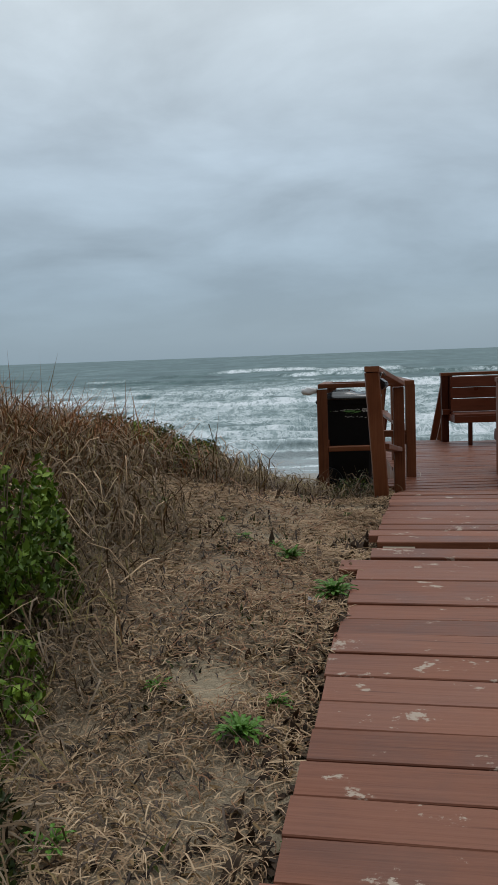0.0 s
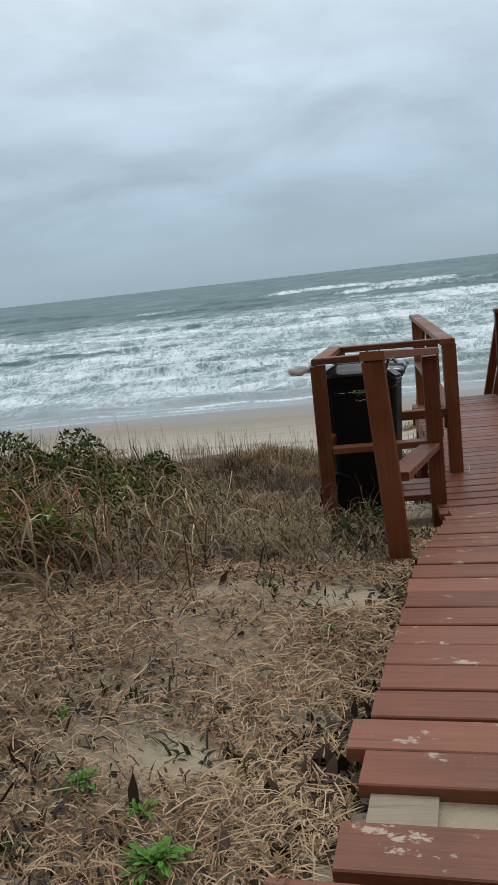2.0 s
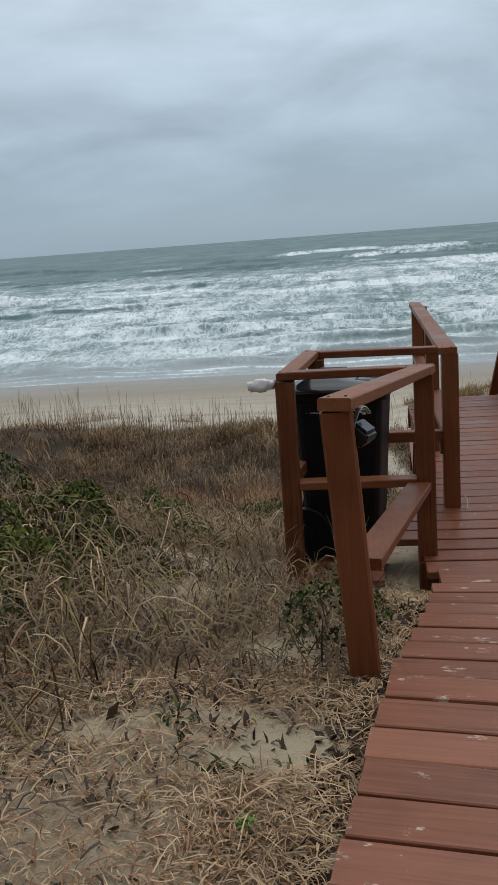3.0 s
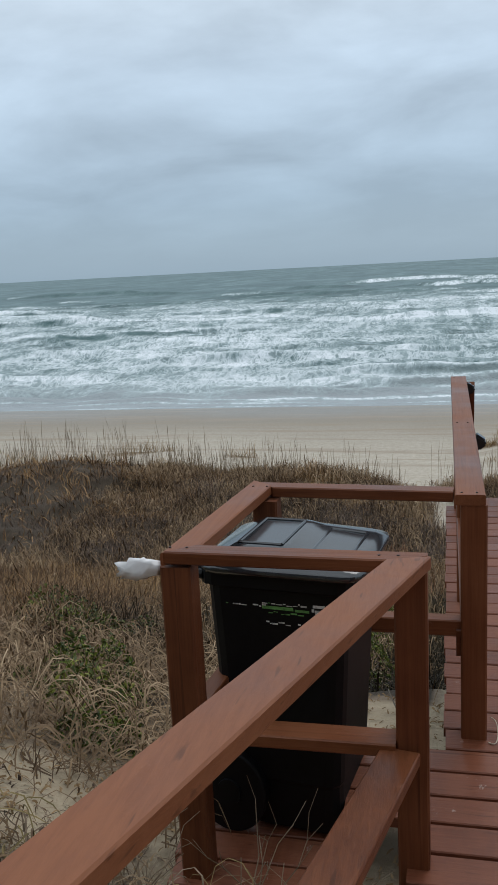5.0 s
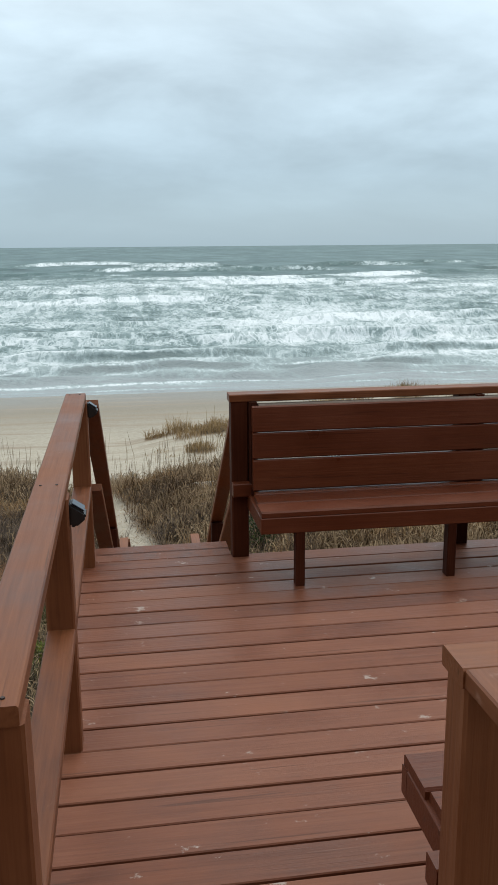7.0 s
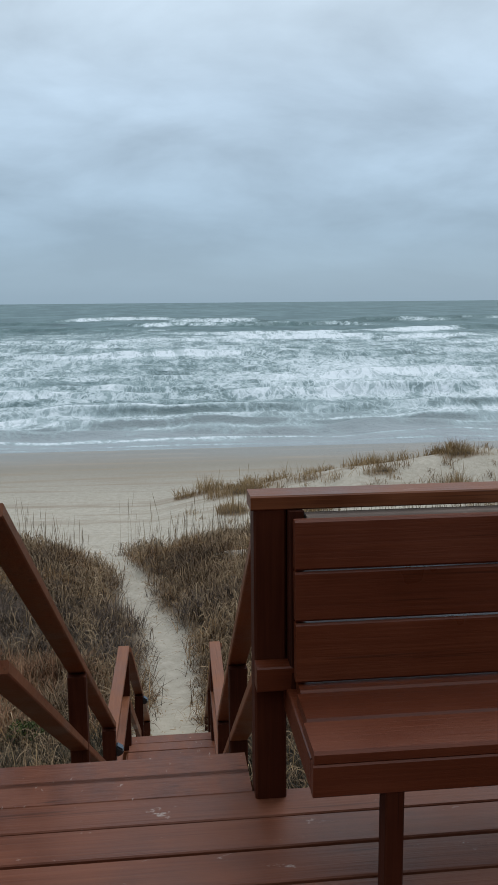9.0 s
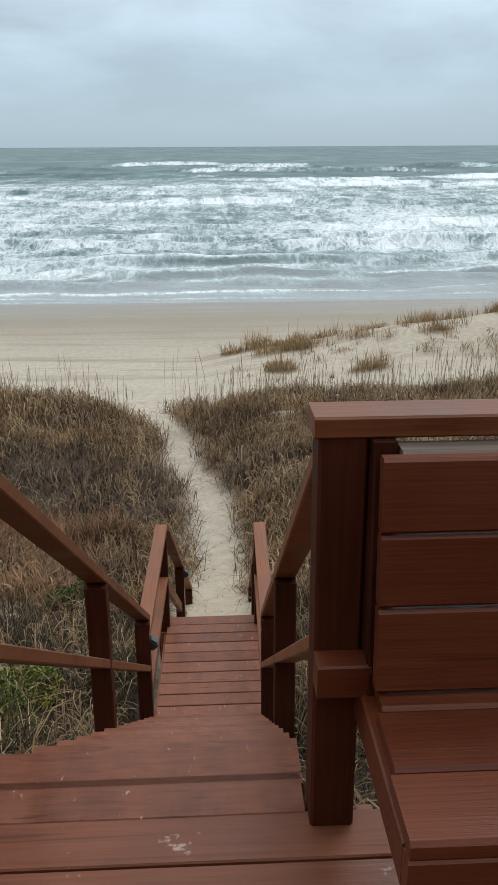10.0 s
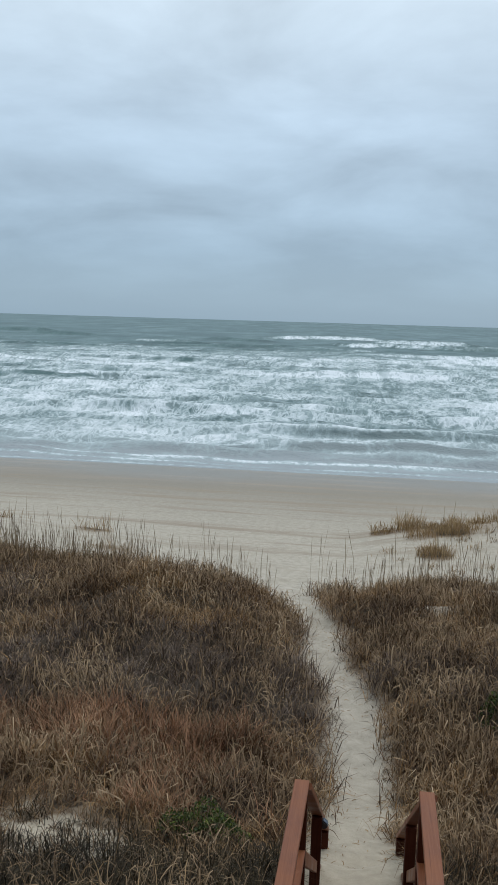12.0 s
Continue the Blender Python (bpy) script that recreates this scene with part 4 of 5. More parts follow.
def bench(x0, x1, y, facing, top, post_mat, label):
    """A deck bench against a rail; facing is -1 or +1 along y."""
    root = thing("deck_bench", (x0, y, 0), label, "bench", group="benches on the deck")
    s = facing
    xs = list(np.arange(x0 + 0.045, x1, 1.23))
    for x in xs:
        part("post", post(x, y, -0.3, top - 0.04), post_mat, root)
    cap_rail((x0 - 0.008, y, top - 0.02), (x1, y, top - 0.02), wood_x, root, w=0.1, t=0.04)
    for z, h in ((0.472, 0.162), (0.6255, 0.134), (0.763, 0.134)):
        dy = 0.128 - 0.06 * (z - 0.48)
        part("back_board", beam((x0 + 0.1, y + s * dy, z), (x1, y + s * dy, z), h, 0.035, up=(0, s, 0.07), ch=0.006), bench_x, root)
    for x in xs:
        part("back_support", beam((x + 0.0675, y + s * 0.066, 0.33), (x + 0.0675, y + s * 0.03, top - 0.042), 0.042, 0.088, up=(0, 1, 0)), shaded_wood_z, root)
    part("back_rail", beam((x0 + 0.138, y + s * 0.066, 0.814), (x1, y + s * 0.066, 0.814), 0.06, 0.038), bare_wood, root, "weathered grey batten")
    for yy, w, dx in ((0.4185, 0.150, 0.085), (0.264, 0.151, 0.095), (0.108, 0.152, 0.106)):
        part("seat_board", beam((x0 + dx, y + s * yy, 0.368), (x1, y + s * yy, 0.368), w, 0.035, ch=0.007), bench_x, root)
    part("apron", beam((x0 + 0.082, y + s * 0.48, 0.315), (x1, y + s * 0.48, 0.315), 0.035, 0.08), bench_x, root)
    part("side_support", beam((x0 + 0.1, y + s * 0.04, 0.315), (x0 + 0.1, y + s * 0.46, 0.315), 0.036, 0.085), bench_x, root)
    part("armrest_block", beam((x0 + 0.0, y + s * 0.075, 0.385), (x0 + 0.1, y + s * 0.075, 0.385), 0.06, 0.07), bench_x, root)
    for x in np.arange(x0 + 0.275, x1, 0.77):
        part("leg", beam((x, y + s * 0.465, 0.0), (x, y + s * 0.465, 0.28), 0.045, 0.06, up=(0, 1, 0)), shaded_wood_z, root)
    return root


bench(0.77, 3.2, 2.995, -1, 0.882, shaded_wood_z, "red-brown slatted timber bench built against the seaward rail")
bench(0.80, 3.2, 0.0, 1, CAP, wood_z, "red-brown slatted timber bench built against the landward rail")

# ---- stairs ----
RISE, RUN = 0.187, 0.2615


def drift(y):
    return 0.024 * (y - 3.2)


tread_a = board_mesh("tread_a", 0.135, 0.036)
board_a = board_mesh("board_a", 0.127, 0.036)
board_b = board_mesh("board_b", 0.1255, 0.036)
wide_board = board_mesh("wide_board", 0.147, 0.036)
split_board = board_mesh("split_board", 0.1455, 0.036)
for bme, bmat in ((tread_a, deck_mat), (board_a, deck_mat), (board_b, deck_mat), (wide_board, path_mat), (split_board, path_mat)):
    bme.materials.append(bmat)


def flight(y0, z0, steps, x0, x1, label):
    root = thing("stairs", ((x0 + x1) / 2, y0, z0), label, "stairs", kind="structure")
    y1, z1 = y0 + steps * RUN, z0 - steps * RISE
    for x in (x0 + 0.03, x1 - 0.03):
        a = (x + drift(y0), y0 - 0.12, z0 - 0.16)
        b = (x + drift(y1), y1 - 0.16, z1 - 0.05)
        part("stringer", beam(a, b, 0.04, 0.24), wood_y, root)
    for k in range(1, steps):
        y, z = y0 + k * RUN, z0 - k * RISE
        for dy, w in ((-0.195, tread_a), (-0.058, tread_a)):
            lay_board(w, root, x0 + drift(y), x1 + drift(y), y + dy, z, yaw=0.006 * math.sin(k * 5 + dy * 9), name="tread")
    return root


flight(3.2, 0.0, 13, 0.09, 0.79, "long flight of red-brown open timber steps")
LAND = -13 * RISE
flight(7.9, LAND, 12, 0.09, 0.80, "lower flight of red-brown timber steps down to the sand")

landing = thing("landing", (0.5, 7.2, LAND), "level red-brown board landing between two flights", "landing", kind="structure")
for k in range(10):
    y = 6.63 + 0.136 * k
    lay_board(board_a, landing, 0.08 + drift(y), 0.86 + drift(y), y, LAND + 0.001 * (k % 3), yaw=0.004 * math.sin(k * 3), name="board")
for x in (0.16, 0.9):
    part("joist", beam((x, 6.56, LAND - 0.12), (x + 0.03, 7.9, LAND - 0.12), 0.04, 0.14), wood_y, landing)
for x, y in ((0.2, 7.8), (0.9, 7.8), (0.2, 6.65), (0.9, 6.65)):
    part("pile", post(x, y, -3.9, LAND - 0.04, 0.14), wood_z, landing)


def stair_railing(x, side, label):
    root = thing("stair_railing", (x, 3.1, 0), label, "railing", group="stair railings")
    sl = RISE / RUN

    def cap_z(y):
        return CAP - sl * (y - 3.0)

    def at(y, dz=0.0):
        return (x + drift(y), y, cap_z(y) - 0.02 + dz)
    part("cap_rail", beam(at(3.06), at(6.32), 0.09, 0.04), wood_y, root)
    part("mid_rail", beam(at(3.02, -0.465), at(6.3, -0.375), 0.089, 0.038), wood_y, root)
    for y in (4.75, 6.26):
        part("post", post(x + drift(y), y, cap_z(y) - 1.6, cap_z(y) - 0.05), shaded_wood_z, root)
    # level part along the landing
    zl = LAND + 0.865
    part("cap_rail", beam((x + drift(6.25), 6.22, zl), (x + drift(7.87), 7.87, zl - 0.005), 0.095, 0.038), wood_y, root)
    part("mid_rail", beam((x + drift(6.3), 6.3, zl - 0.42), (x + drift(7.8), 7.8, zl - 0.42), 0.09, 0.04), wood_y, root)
    part("post", post(x + drift(7.8), 7.8, LAND - 0.5, zl - 0.02), shaded_wood_z, root)
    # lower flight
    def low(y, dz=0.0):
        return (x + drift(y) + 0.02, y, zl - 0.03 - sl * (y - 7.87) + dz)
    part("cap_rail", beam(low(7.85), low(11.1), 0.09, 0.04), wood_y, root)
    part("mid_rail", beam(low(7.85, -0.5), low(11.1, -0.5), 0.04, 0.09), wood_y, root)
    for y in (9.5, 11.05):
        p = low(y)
        part("post", post(p[0], y, p[2] - 1.5, p[2] - 0.03), shaded_wood_z, root)
    return root


stair_railing(0.055, -1, rail_label("handrail stepping down the stairs"))
stair_railing(0.845, 1, rail_label("handrail stepping down the stairs"))
solar_lamp((0.055 + drift(6.26) + 0.0445, 6.26, LAND + 0.80), (1, 0))
solar_lamp((0.055 + drift(9.5) + 0.065, 9.5, -2.85), (1, 0))

# ---- plants ----


def keep_by(rng, x, y, prob):
    m = rng.random(len(x)) < prob
    return x[m], y[m]


def scatter(rng, x0, x1, y0, y1, per_m2, power=1.0):
    n = int((x1 - x0) * (y1 - y0) * per_m2)
    x, y = rng.uniform(x0, x1, n), rng.uniform(y0, y1, n)
    return keep_by(rng, x, y, cover_at(x, y) ** power)


def blades(name, rng, x, y, height, width, lean, mat, label, category, droop=0.6, head=False, lift=0.0, wind=(0.0, 0.0), var=0.45):
    """Curved blades as one object: height and width in metres, lean in radians from upright."""
    n = len(x)
    z = ground_z(x, y) - 0.01 + lift
    az = rng.uniform(0, 2 * np.pi, n)
    h = height * rng.uniform(0.55, 1.15, n) * np.clip(0.82 + 0.34 * sines(x, y, 3.0, 99) + 0.26 * sines(x, y, 8.0, 98), 0.35, 1.5)
    w = width * rng.uniform(0.7, 1.3, n) / 2
    th = np.clip(np.abs(lean * rng.normal(1, var, n)), 0, 1.46)
    d = np.stack([np.cos(az) + wind[0], np.sin(az) + wind[1]], -1)
    d /= np.linalg.norm(d, axis=1)[:, None] + 1e-6
    side = np.stack([-d[:, 1], d[:, 0]], -1)
    turn = rng.uniform(-0.9, 0.9, n)
    side = side * np.cos(turn)[:, None] + d * np.sin(turn)[:, None]

    def at(s, ang):
        out = np.zeros((n, 3))
        out[:, :2] = np.stack([x, y], -1) + d * (h * s * np.sin(ang))[:, None]
        out[:, 2] = z + h * s * np.cos(ang)
        return out
    mid = at(0.55, th)
    a2 = np.minimum(th * (1 + droop) + 0.12, 1.52 if lean > 1.2 else 1.9)
    tip = mid.copy()
    tip[:, :2] += d * (h * 0.45 * np.sin(a2))[:, None]
    tip[:, 2] += h * 0.45 * np.cos(a2)
    off = np.zeros((n, 3))
    off[:, :2] = side * w[:, None]
    base = np.stack([x, y, z], -1)
    m = 1.4 if head else 0.8
    co = np.stack([base - off * 0.8, base + off * 0.8, mid + off * m * (0.5 if head else 1), mid - off * m * (0.5 if head else 1), tip], 1)
    i = np.arange(n) * 5
    if head:
        # seed head: the upper part widens again before the tip
        up = mid + (tip - mid) * 0.62
        co = np.concatenate([co, (up + off * 1.4)[:, None], (up - off * 1.4)[:, None]], 1)
        i = np.arange(n) * 7
        loops = np.stack([i, i + 1, i + 2, i + 3, i + 3, i + 2, i + 5, i + 6, i + 6, i + 5, i + 4], -1)
        sizes = np.tile([4, 4, 3], n)
    else:
        loops = np.stack([i, i + 1, i + 2, i + 3, i + 3, i + 2, i + 4], -1)
        sizes = np.tile([4, 3], n)
    me = fast_mesh(name, co.reshape(-1, 3), loops.reshape(-1), sizes)
    me.materials.append(mat)
    return tagged(new(name, me), label, category, kind="stuff")


def join_xy(*pairs):
    return np.concatenate([p[0] for p in pairs]), np.concatenate([p[1] for p in pairs])


rng = np.random.default_rng(7)


def tangle(name, rng, x, y, length, width, curl, rise, mat, label, category="dry grass", lift=0.0, m=6):
    """Curled strips as one object: each arcs over the ground and bends sideways."""
    n = len(x)
    L = length * rng.uniform(0.45, 1.35, n)
    az = rng.uniform(0, 2 * np.pi, n)
    bend = curl * rng.normal(0, 1, n)
    up = rise * rng.uniform(0.1, 1.0, n) * L
    w = width * rng.uniform(0.6, 1.4, n) / 2
    z0 = ground_z(x, y) + lift * rng.uniform(0, 1, n)
    skew = rng.uniform(0.6, 1.9, n)
    px, py = x.copy(), y.copy()
    rows = []
    for k in range(m):
        t = k / (m - 1)
        q = t ** skew
        side = np.stack([-np.sin(az), np.cos(az), 0.5 * np.sin(bend * 3)], -1) * (w * (1.0 if k < m - 1 else 0.3))[:, None]
        c = np.stack([px, py, z0 + up * 4 * q * (1 - q) + 0.004], -1)
        rows += [c - side, c + side]
        px, py = px + np.cos(az) * L / m, py + np.sin(az) * L / m
        az = az + bend / m * (0.6 + 0.8 * t)
    co = np.stack(rows, 1).reshape(-1, 3)
    i = (np.arange(n) * 2 * m)[:, None] + 2 * np.arange(m - 1)[None]
    loops = np.stack([i, i + 1, i + 3, i + 2], -1).reshape(-1)
    me = fast_mesh(name, co, loops, np.full(n * (m - 1), 4))
    me.materials.append(mat)
    return tagged(new(name, me), label, category, kind="stuff")


foot_x = curve_y([(-9, -2.0), (-7, -1.85), (-5.5, -1.55), (-4.4, -1.5), (-3.6, -1.48), (-2.95, -1.42), (-2.5, -1.2), (-2.1, -0.85), (-1.6, -0.55)])


def thick(x, y):
    """1 in the standing growth of the mound and its flank, 0 on the strewn sand beside the boards."""
    return np.clip((foot_x(y) + 0.18 * sines(x, y, 4.0, 71) - x) / 0.42, 0, 1)


def scatter_thick(rng, *box):
    x, y = scatter(rng, *box)
    return keep_by(rng, x, y, thick(x, y))


def scatter_litter(rng, x0, x1, y0, y1, per_m2, gaps=0.35):
    """Litter in drifts, thinner under the standing growth."""
    x, y = scatter(rng, x0, x1, y0, y1, per_m2, 1.4)
    return keep_by(rng, x, y, np.clip(0.85 - gaps * sines(x, y, 6.0, 73), 0.12, 1) * (1 - 0.6 * thick(x, y)))


# near ground beside the walkway: short broken straw, leaf litter and dead leaves over sand
x, y = join_xy(scatter_litter(rng, -2.4, 0.1, -7.4, -1.0, 12500), scatter(rng, -6, -2.4, -9.5, 0.4, 500))
tangle("straw", rng, x, y, 0.055, 0.0028, 1.1, 0.14, straw_mat, "short broken dry straw strewn over the sand", lift=0.022, m=4)
x, y = scatter_litter(rng, -2.2, -0.5, -7.4, -1.4, 2000)
tangle("straw", rng, x, y, 0.13, 0.0028, 0.9, 0.1, straw_mat, "longer dry straw lying on the sand", lift=0.03, m=5)
x, y = scatter_litter(rng, -2.4, 0.0, -7.4, 0.2, 2600, 0.5)
tangle("brown_litter", rng, x, y, 0.05, 0.006, 1.6, 0.3, pale_mat, "brown curled leaf litter among the straw", lift=0.02, m=4)
x, y = scatter_litter(rng, -2.4, 0.0, -7.4, 0.3, 900, 0.6)
blades("brown_litter", rng, x, y, 0.055, 0.013, 1.15, dead_leaf_mat, "dark brown broken leaves under the straw", "dry grass", droop=0.4, var=0.25)
x, y = scatter(rng, -2.2, -0.6, -7.0, -1.2, 2600)
mx, my = keep_by(rng, x, y, np.clip(bump_at(x, y, -1.2, -4.9, 0.35, 0.8) + 0.8 * bump_at(x, y, -1.0, -3.2, 0.35, 0.35) + 0.4 * bump_at(x, y, -1.2, -2.2, 0.4, 0.6), 0, 1))
tangle("rusty_straw", rng, mx, my, 0.09, 0.0028, 1.2, 0.22, tan_grass_mat, "fine rust-coloured dead grass lying on the sand", lift=0.03, m=5)
# standing tangle: dark undergrowth, then grey-brown curls over it
x, y = scatter_thick(rng, -5.0, -0.4, -7.2, -0.9, 900)
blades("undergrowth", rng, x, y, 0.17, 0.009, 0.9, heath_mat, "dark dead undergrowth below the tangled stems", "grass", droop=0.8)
x, y = scatter_thick(rng, -4.2, -0.5, -7.2, -0.8, 1000)
tangle("grey_tangle", rng, x, y, 0.2, 0.0046, 2.6, 0.55, twig_mat, "tangled grey-brown dead stems on the mound flank", lift=0.1)
x, y = scatter_thick(rng, -4.2, -0.5, -7.2, -0.8, 600)
tangle("curled_grass", rng, x, y, 0.24, 0.0048, 2.2, 0.5, curl_mat, "pale curled dead grass over the mound flank", "grass", lift=0.12)
x, y = scatter_thick(rng, -4.2, -0.5, -7.2, -0.8, 420)
tangle("curled_grass", rng, x, y, 0.2, 0.0044, 2.4, 0.5, olive_mat, "olive-tan curled grass over the mound flank", "grass", lift=0.13)
# darker litter towards the foot of the mound
x, y = scatter(rng, -2.2, -0.8, -7.0, -1.6, 700)
x, y = keep_by(rng, x, y, np.exp(-((x - foot_x(y) - 0.12) / 0.26) ** 2))
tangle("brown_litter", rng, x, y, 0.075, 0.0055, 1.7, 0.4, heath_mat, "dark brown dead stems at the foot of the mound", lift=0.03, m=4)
# low sprigs with dark leaves
for count, mat, text in ((46, dark_shrub_mat, "small green-leaved sprigs standing in the litter"), (80, dead_leaf_mat, "small brown-leaved dead sprigs standing in the litter")):
    cy = rng.uniform(-6.4, -1.4, count)
    cx = foot_x(cy) + (walk_left(cy) - 0.1 - foot_x(cy)) * rng.uniform(-0.2, 1, count)
    x, y = np.repeat(cx, 13), np.repeat(cy, 13)
    x, y = x + rng.normal(0, 0.03, len(x)), y + rng.normal(0, 0.03, len(y))
    blades("leafy_sprigs", rng, x, y, 0.05, 0.013, 0.75, mat, text, "sprigs", droop=0.8)
x, y = join_xy(scatter(rng, 0.9, 8, -12, 3.2, 170), scatter(rng, -12, -2.8, -12, 0.6, 260))
x, y = keep_by(rng, x, y, np.where(x > 0, np.clip((8 - x) / 3, 0, 1), np.clip((x + 12) / 4, 0, 1) * np.clip((-x - 2.8) / 2.5, 0, 1)) * np.clip((y + 12) / 3, 0, 1))
blades("dune_grass", rng, x, y, 0.3, 0.010, 0.9, dune_grass_mat, "brown grass on the sand beside the walkway", "grass")
x, y = scatter(rng, -5.5, -0.5, -8.6, 0.0, 45)
blades("dry_stems", rng, x, y, 0.14, 0.0035, 0.85, twig_mat, "short grey dead stems standing in the sand", "dry grass")
# mound: tall rusty grass at its crest, brown grass on its flanks
x, y = scatter_thick(rng, -6, -1.0, -6.5, 1.5, 1500)
mound = bump_at(x, y, -2.8, -3.0, 1.5, 2.1)
mx, my = keep_by(rng, x, y, np.clip(mound * 1.7 - 0.4, 0, 1))
blades("dune_grass", rng, mx, my, 0.3, 0.006, 0.95, curl_mat, "tan dune grass bending over a low mound", "grass", droop=0.9)
x, y = scatter_thick(rng, -6, -1.5, -5.4, 0.0, 2200)
mx, my = keep_by(rng, x, y, np.clip(1.7 * bump_at(x, y, -3.0, -2.95, 1.15, 1.2) - 0.3 + 0.9 * bump_at(x, y, -2.25, -2.7, 0.5, 0.5), 0, 1))
blades("rusty_grass", rng, mx, my, 0.33, 0.007, 0.7, red_grass_mat, "rust-coloured tall grass on the mound crest", "grass", wind=(0.6, 0.0))
x, y = scatter_thick(rng, -5, -1.0, -6.0, 0.5, 700)
mx, my = keep_by(rng, x, y, np.clip(1.5 * bump_at(x, y, -2.8, -3.0, 1.5, 2.0) - 0.2, 0, 1))
blades("arching_grass", rng, mx, my, 0.36, 0.006, 0.9, olive_mat, "olive-tan arching grass over the mound", "grass", droop=1.0)
x, y = scatter_thick(rng, -4.6, -1.2, -5.2, 0.2, 420)
mx, my = keep_by(rng, x, y, np.clip(1.7 * bump_at(x, y, -2.6, -2.9, 1.3, 1.9) - 0.2, 0, 1))
tangle("curled_grass", rng, mx, my, 0.42, 0.0056, 2.0, 0.45, curl_mat, "long tan grass curling over the mound", "grass", lift=0.08)
x, y = scatter_thick(rng, -4.0, -1.2, -5.6, -1.0, 90)
tangle("curled_grass", rng, x, y, 0.34, 0.0044, 1.9, 0.55, straw_mat, "long bleached grass arching over the mound", "grass", lift=0.14)
x, y = scatter(rng, -1.5, -0.45, -2.3, -0.85, 520)
tangle("curled_grass", rng, x, y, 0.2, 0.0045, 2.4, 0.5, curl_mat, "brown curled weeds sprawling round the ramp post", "grass", lift=0.06)
x, y = scatter(rng, -3.6, -0.95, -0.6, 2.6, 900)
tangle("curled_grass", rng, x, y, 0.32, 0.0052, 2.6, 0.5, curl_mat, "grey-tan curled grass beside the bin enclosure", "grass", lift=0.06)
x, y = join_xy(scatter(rng, -3.2, -0.2, 2.6, 10.6, 130), scatter(rng, 1.1, 3.2, 3.2, 10.6, 130))
tangle("curled_grass", rng, x, y, 0.36, 0.0062, 1.9, 0.7, curl_mat, "long pale grass arching beside the stairs", "grass", lift=0.08)
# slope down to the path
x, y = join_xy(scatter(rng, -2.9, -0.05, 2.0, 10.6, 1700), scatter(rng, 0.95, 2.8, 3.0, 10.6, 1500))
blades("wet_grass", rng, x, y, 0.3, 0.010, 0.9, shade_grass_mat, "dark grass, shade put into its colour, under the pale stems beside the stairs", "grass")
x, y = join_xy(scatter(rng, -9, -2.6, 0.5, 12, 1000), scatter(rng, -2.6, 0.0, 10, 12, 900))
blades("dune_grass", rng, x, y, 0.34, 0.008, 0.85, dune_grass_mat, "thick brown winter grass on the dune slope", "grass")
x, y = join_xy(scatter(rng, 2.6, 7, 3.0, 12, 700), scatter(rng, 0.95, 2.6, 10, 12, 900))
blades("dune_grass", rng, x, y, 0.34, 0.008, 0.85, dune_grass_mat, "thick brown winter grass on the dune slope", "grass")
# dune tops: dark heath in the hollows, tan grass on the brows, pale curls over both
x, y = join_xy(scatter(rng, -9, 9, 11.5, 24.6, 860), scatter(rng, -16, -9, 11.5, 24.6, 150), scatter(rng, 9, 14, 11.5, 24.6, 150))
hollow = np.clip(0.14 + 1.0 * np.exp(-((y - 15.8 - 0.25 * x * (x < 0)) / 2.2) ** 2) * (x < path_x(y)) + 0.4 * sines(x, y, 0.8, 53) + 0.3 * sines(x, y, 3.1, 54), 0, 1)
dark = rng.random(len(x)) < hollow
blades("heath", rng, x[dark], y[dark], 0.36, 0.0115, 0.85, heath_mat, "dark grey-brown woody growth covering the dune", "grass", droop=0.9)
blades("dune_grass", rng, x[~dark], y[~dark], 0.38, 0.0115, 0.75, dune_grass_mat, "brown grass covering the dune tops", "grass", droop=0.9)
x, y = scatter(rng, -9, 9, 10.8, 24.4, 330)
x, y = keep_by(rng, x, y, np.clip(0.6 + 0.5 * sines(x, y, 2.4, 55) - 0.5 * np.exp(-((y - 15.8) / 2.0) ** 2) * (x < path_x(y)), 0.1, 1))
tangle("curled_grass", rng, x, y, 0.34, 0.0105, 2.2, 0.75, curl_mat, "pale curled stems over the dune grass", "grass", lift=0.24, m=4)
x, y = scatter(rng, -6, 0.1, 11.0, 13.6, 1000)
mx, my = keep_by(rng, x, y, np.clip(0.35 + 0.9 * sines(x, y, 0.9, 51), 0, 1))
blades("rusty_grass", rng, mx, my, 0.5, 0.010, 0.5, tan_grass_mat, "tawny pink tall grass on the lower slope", "grass")
x, y = join_xy(scatter(rng, -9, -2.6, 0.0, 12, 300), scatter(rng, -2.6, -0.1, 1.4, 12, 50), scatter(rng, 1.0, 6, 3.2, 12, 130))
blades("pale_stems", rng, x, y, 0.42, 0.006, 0.85, curl_mat, "pale dead stems among the dune grass", "grass", droop=1.0)
x, y = scatter(rng, -9, 9, 11.5, 24.5, 150)
blades("pale_stems", rng, x, y, 0.42, 0.010, 0.7, curl_mat, "pale dead stems among the dune grass", "grass", droop=1.0)
x, y = join_xy(scatter(rng, -2.0, -0.1, 2.5, 9, 60), scatter(rng, 1.05, 2.2, 3.3, 9, 60))
blades("long_grass", rng, x, y, 0.62, 0.009, 0.75, pale_mat, "long arching pale grass beside the stairs", "grass", droop=1.1)
# thinner grass carrying on over the wider dunes
x, y = join_xy(scatter(rng, -34, 34, 0.0, 24.6, 42), scatter(rng, -30, 30, -15, 0.5, 24))
mx, my = keep_by(rng, x, y, np.clip((np.abs(x - 0.5) - 4.5) / 4.5, 0, 1) * np.clip((36 - np.abs(x)) / 14, 0, 1))
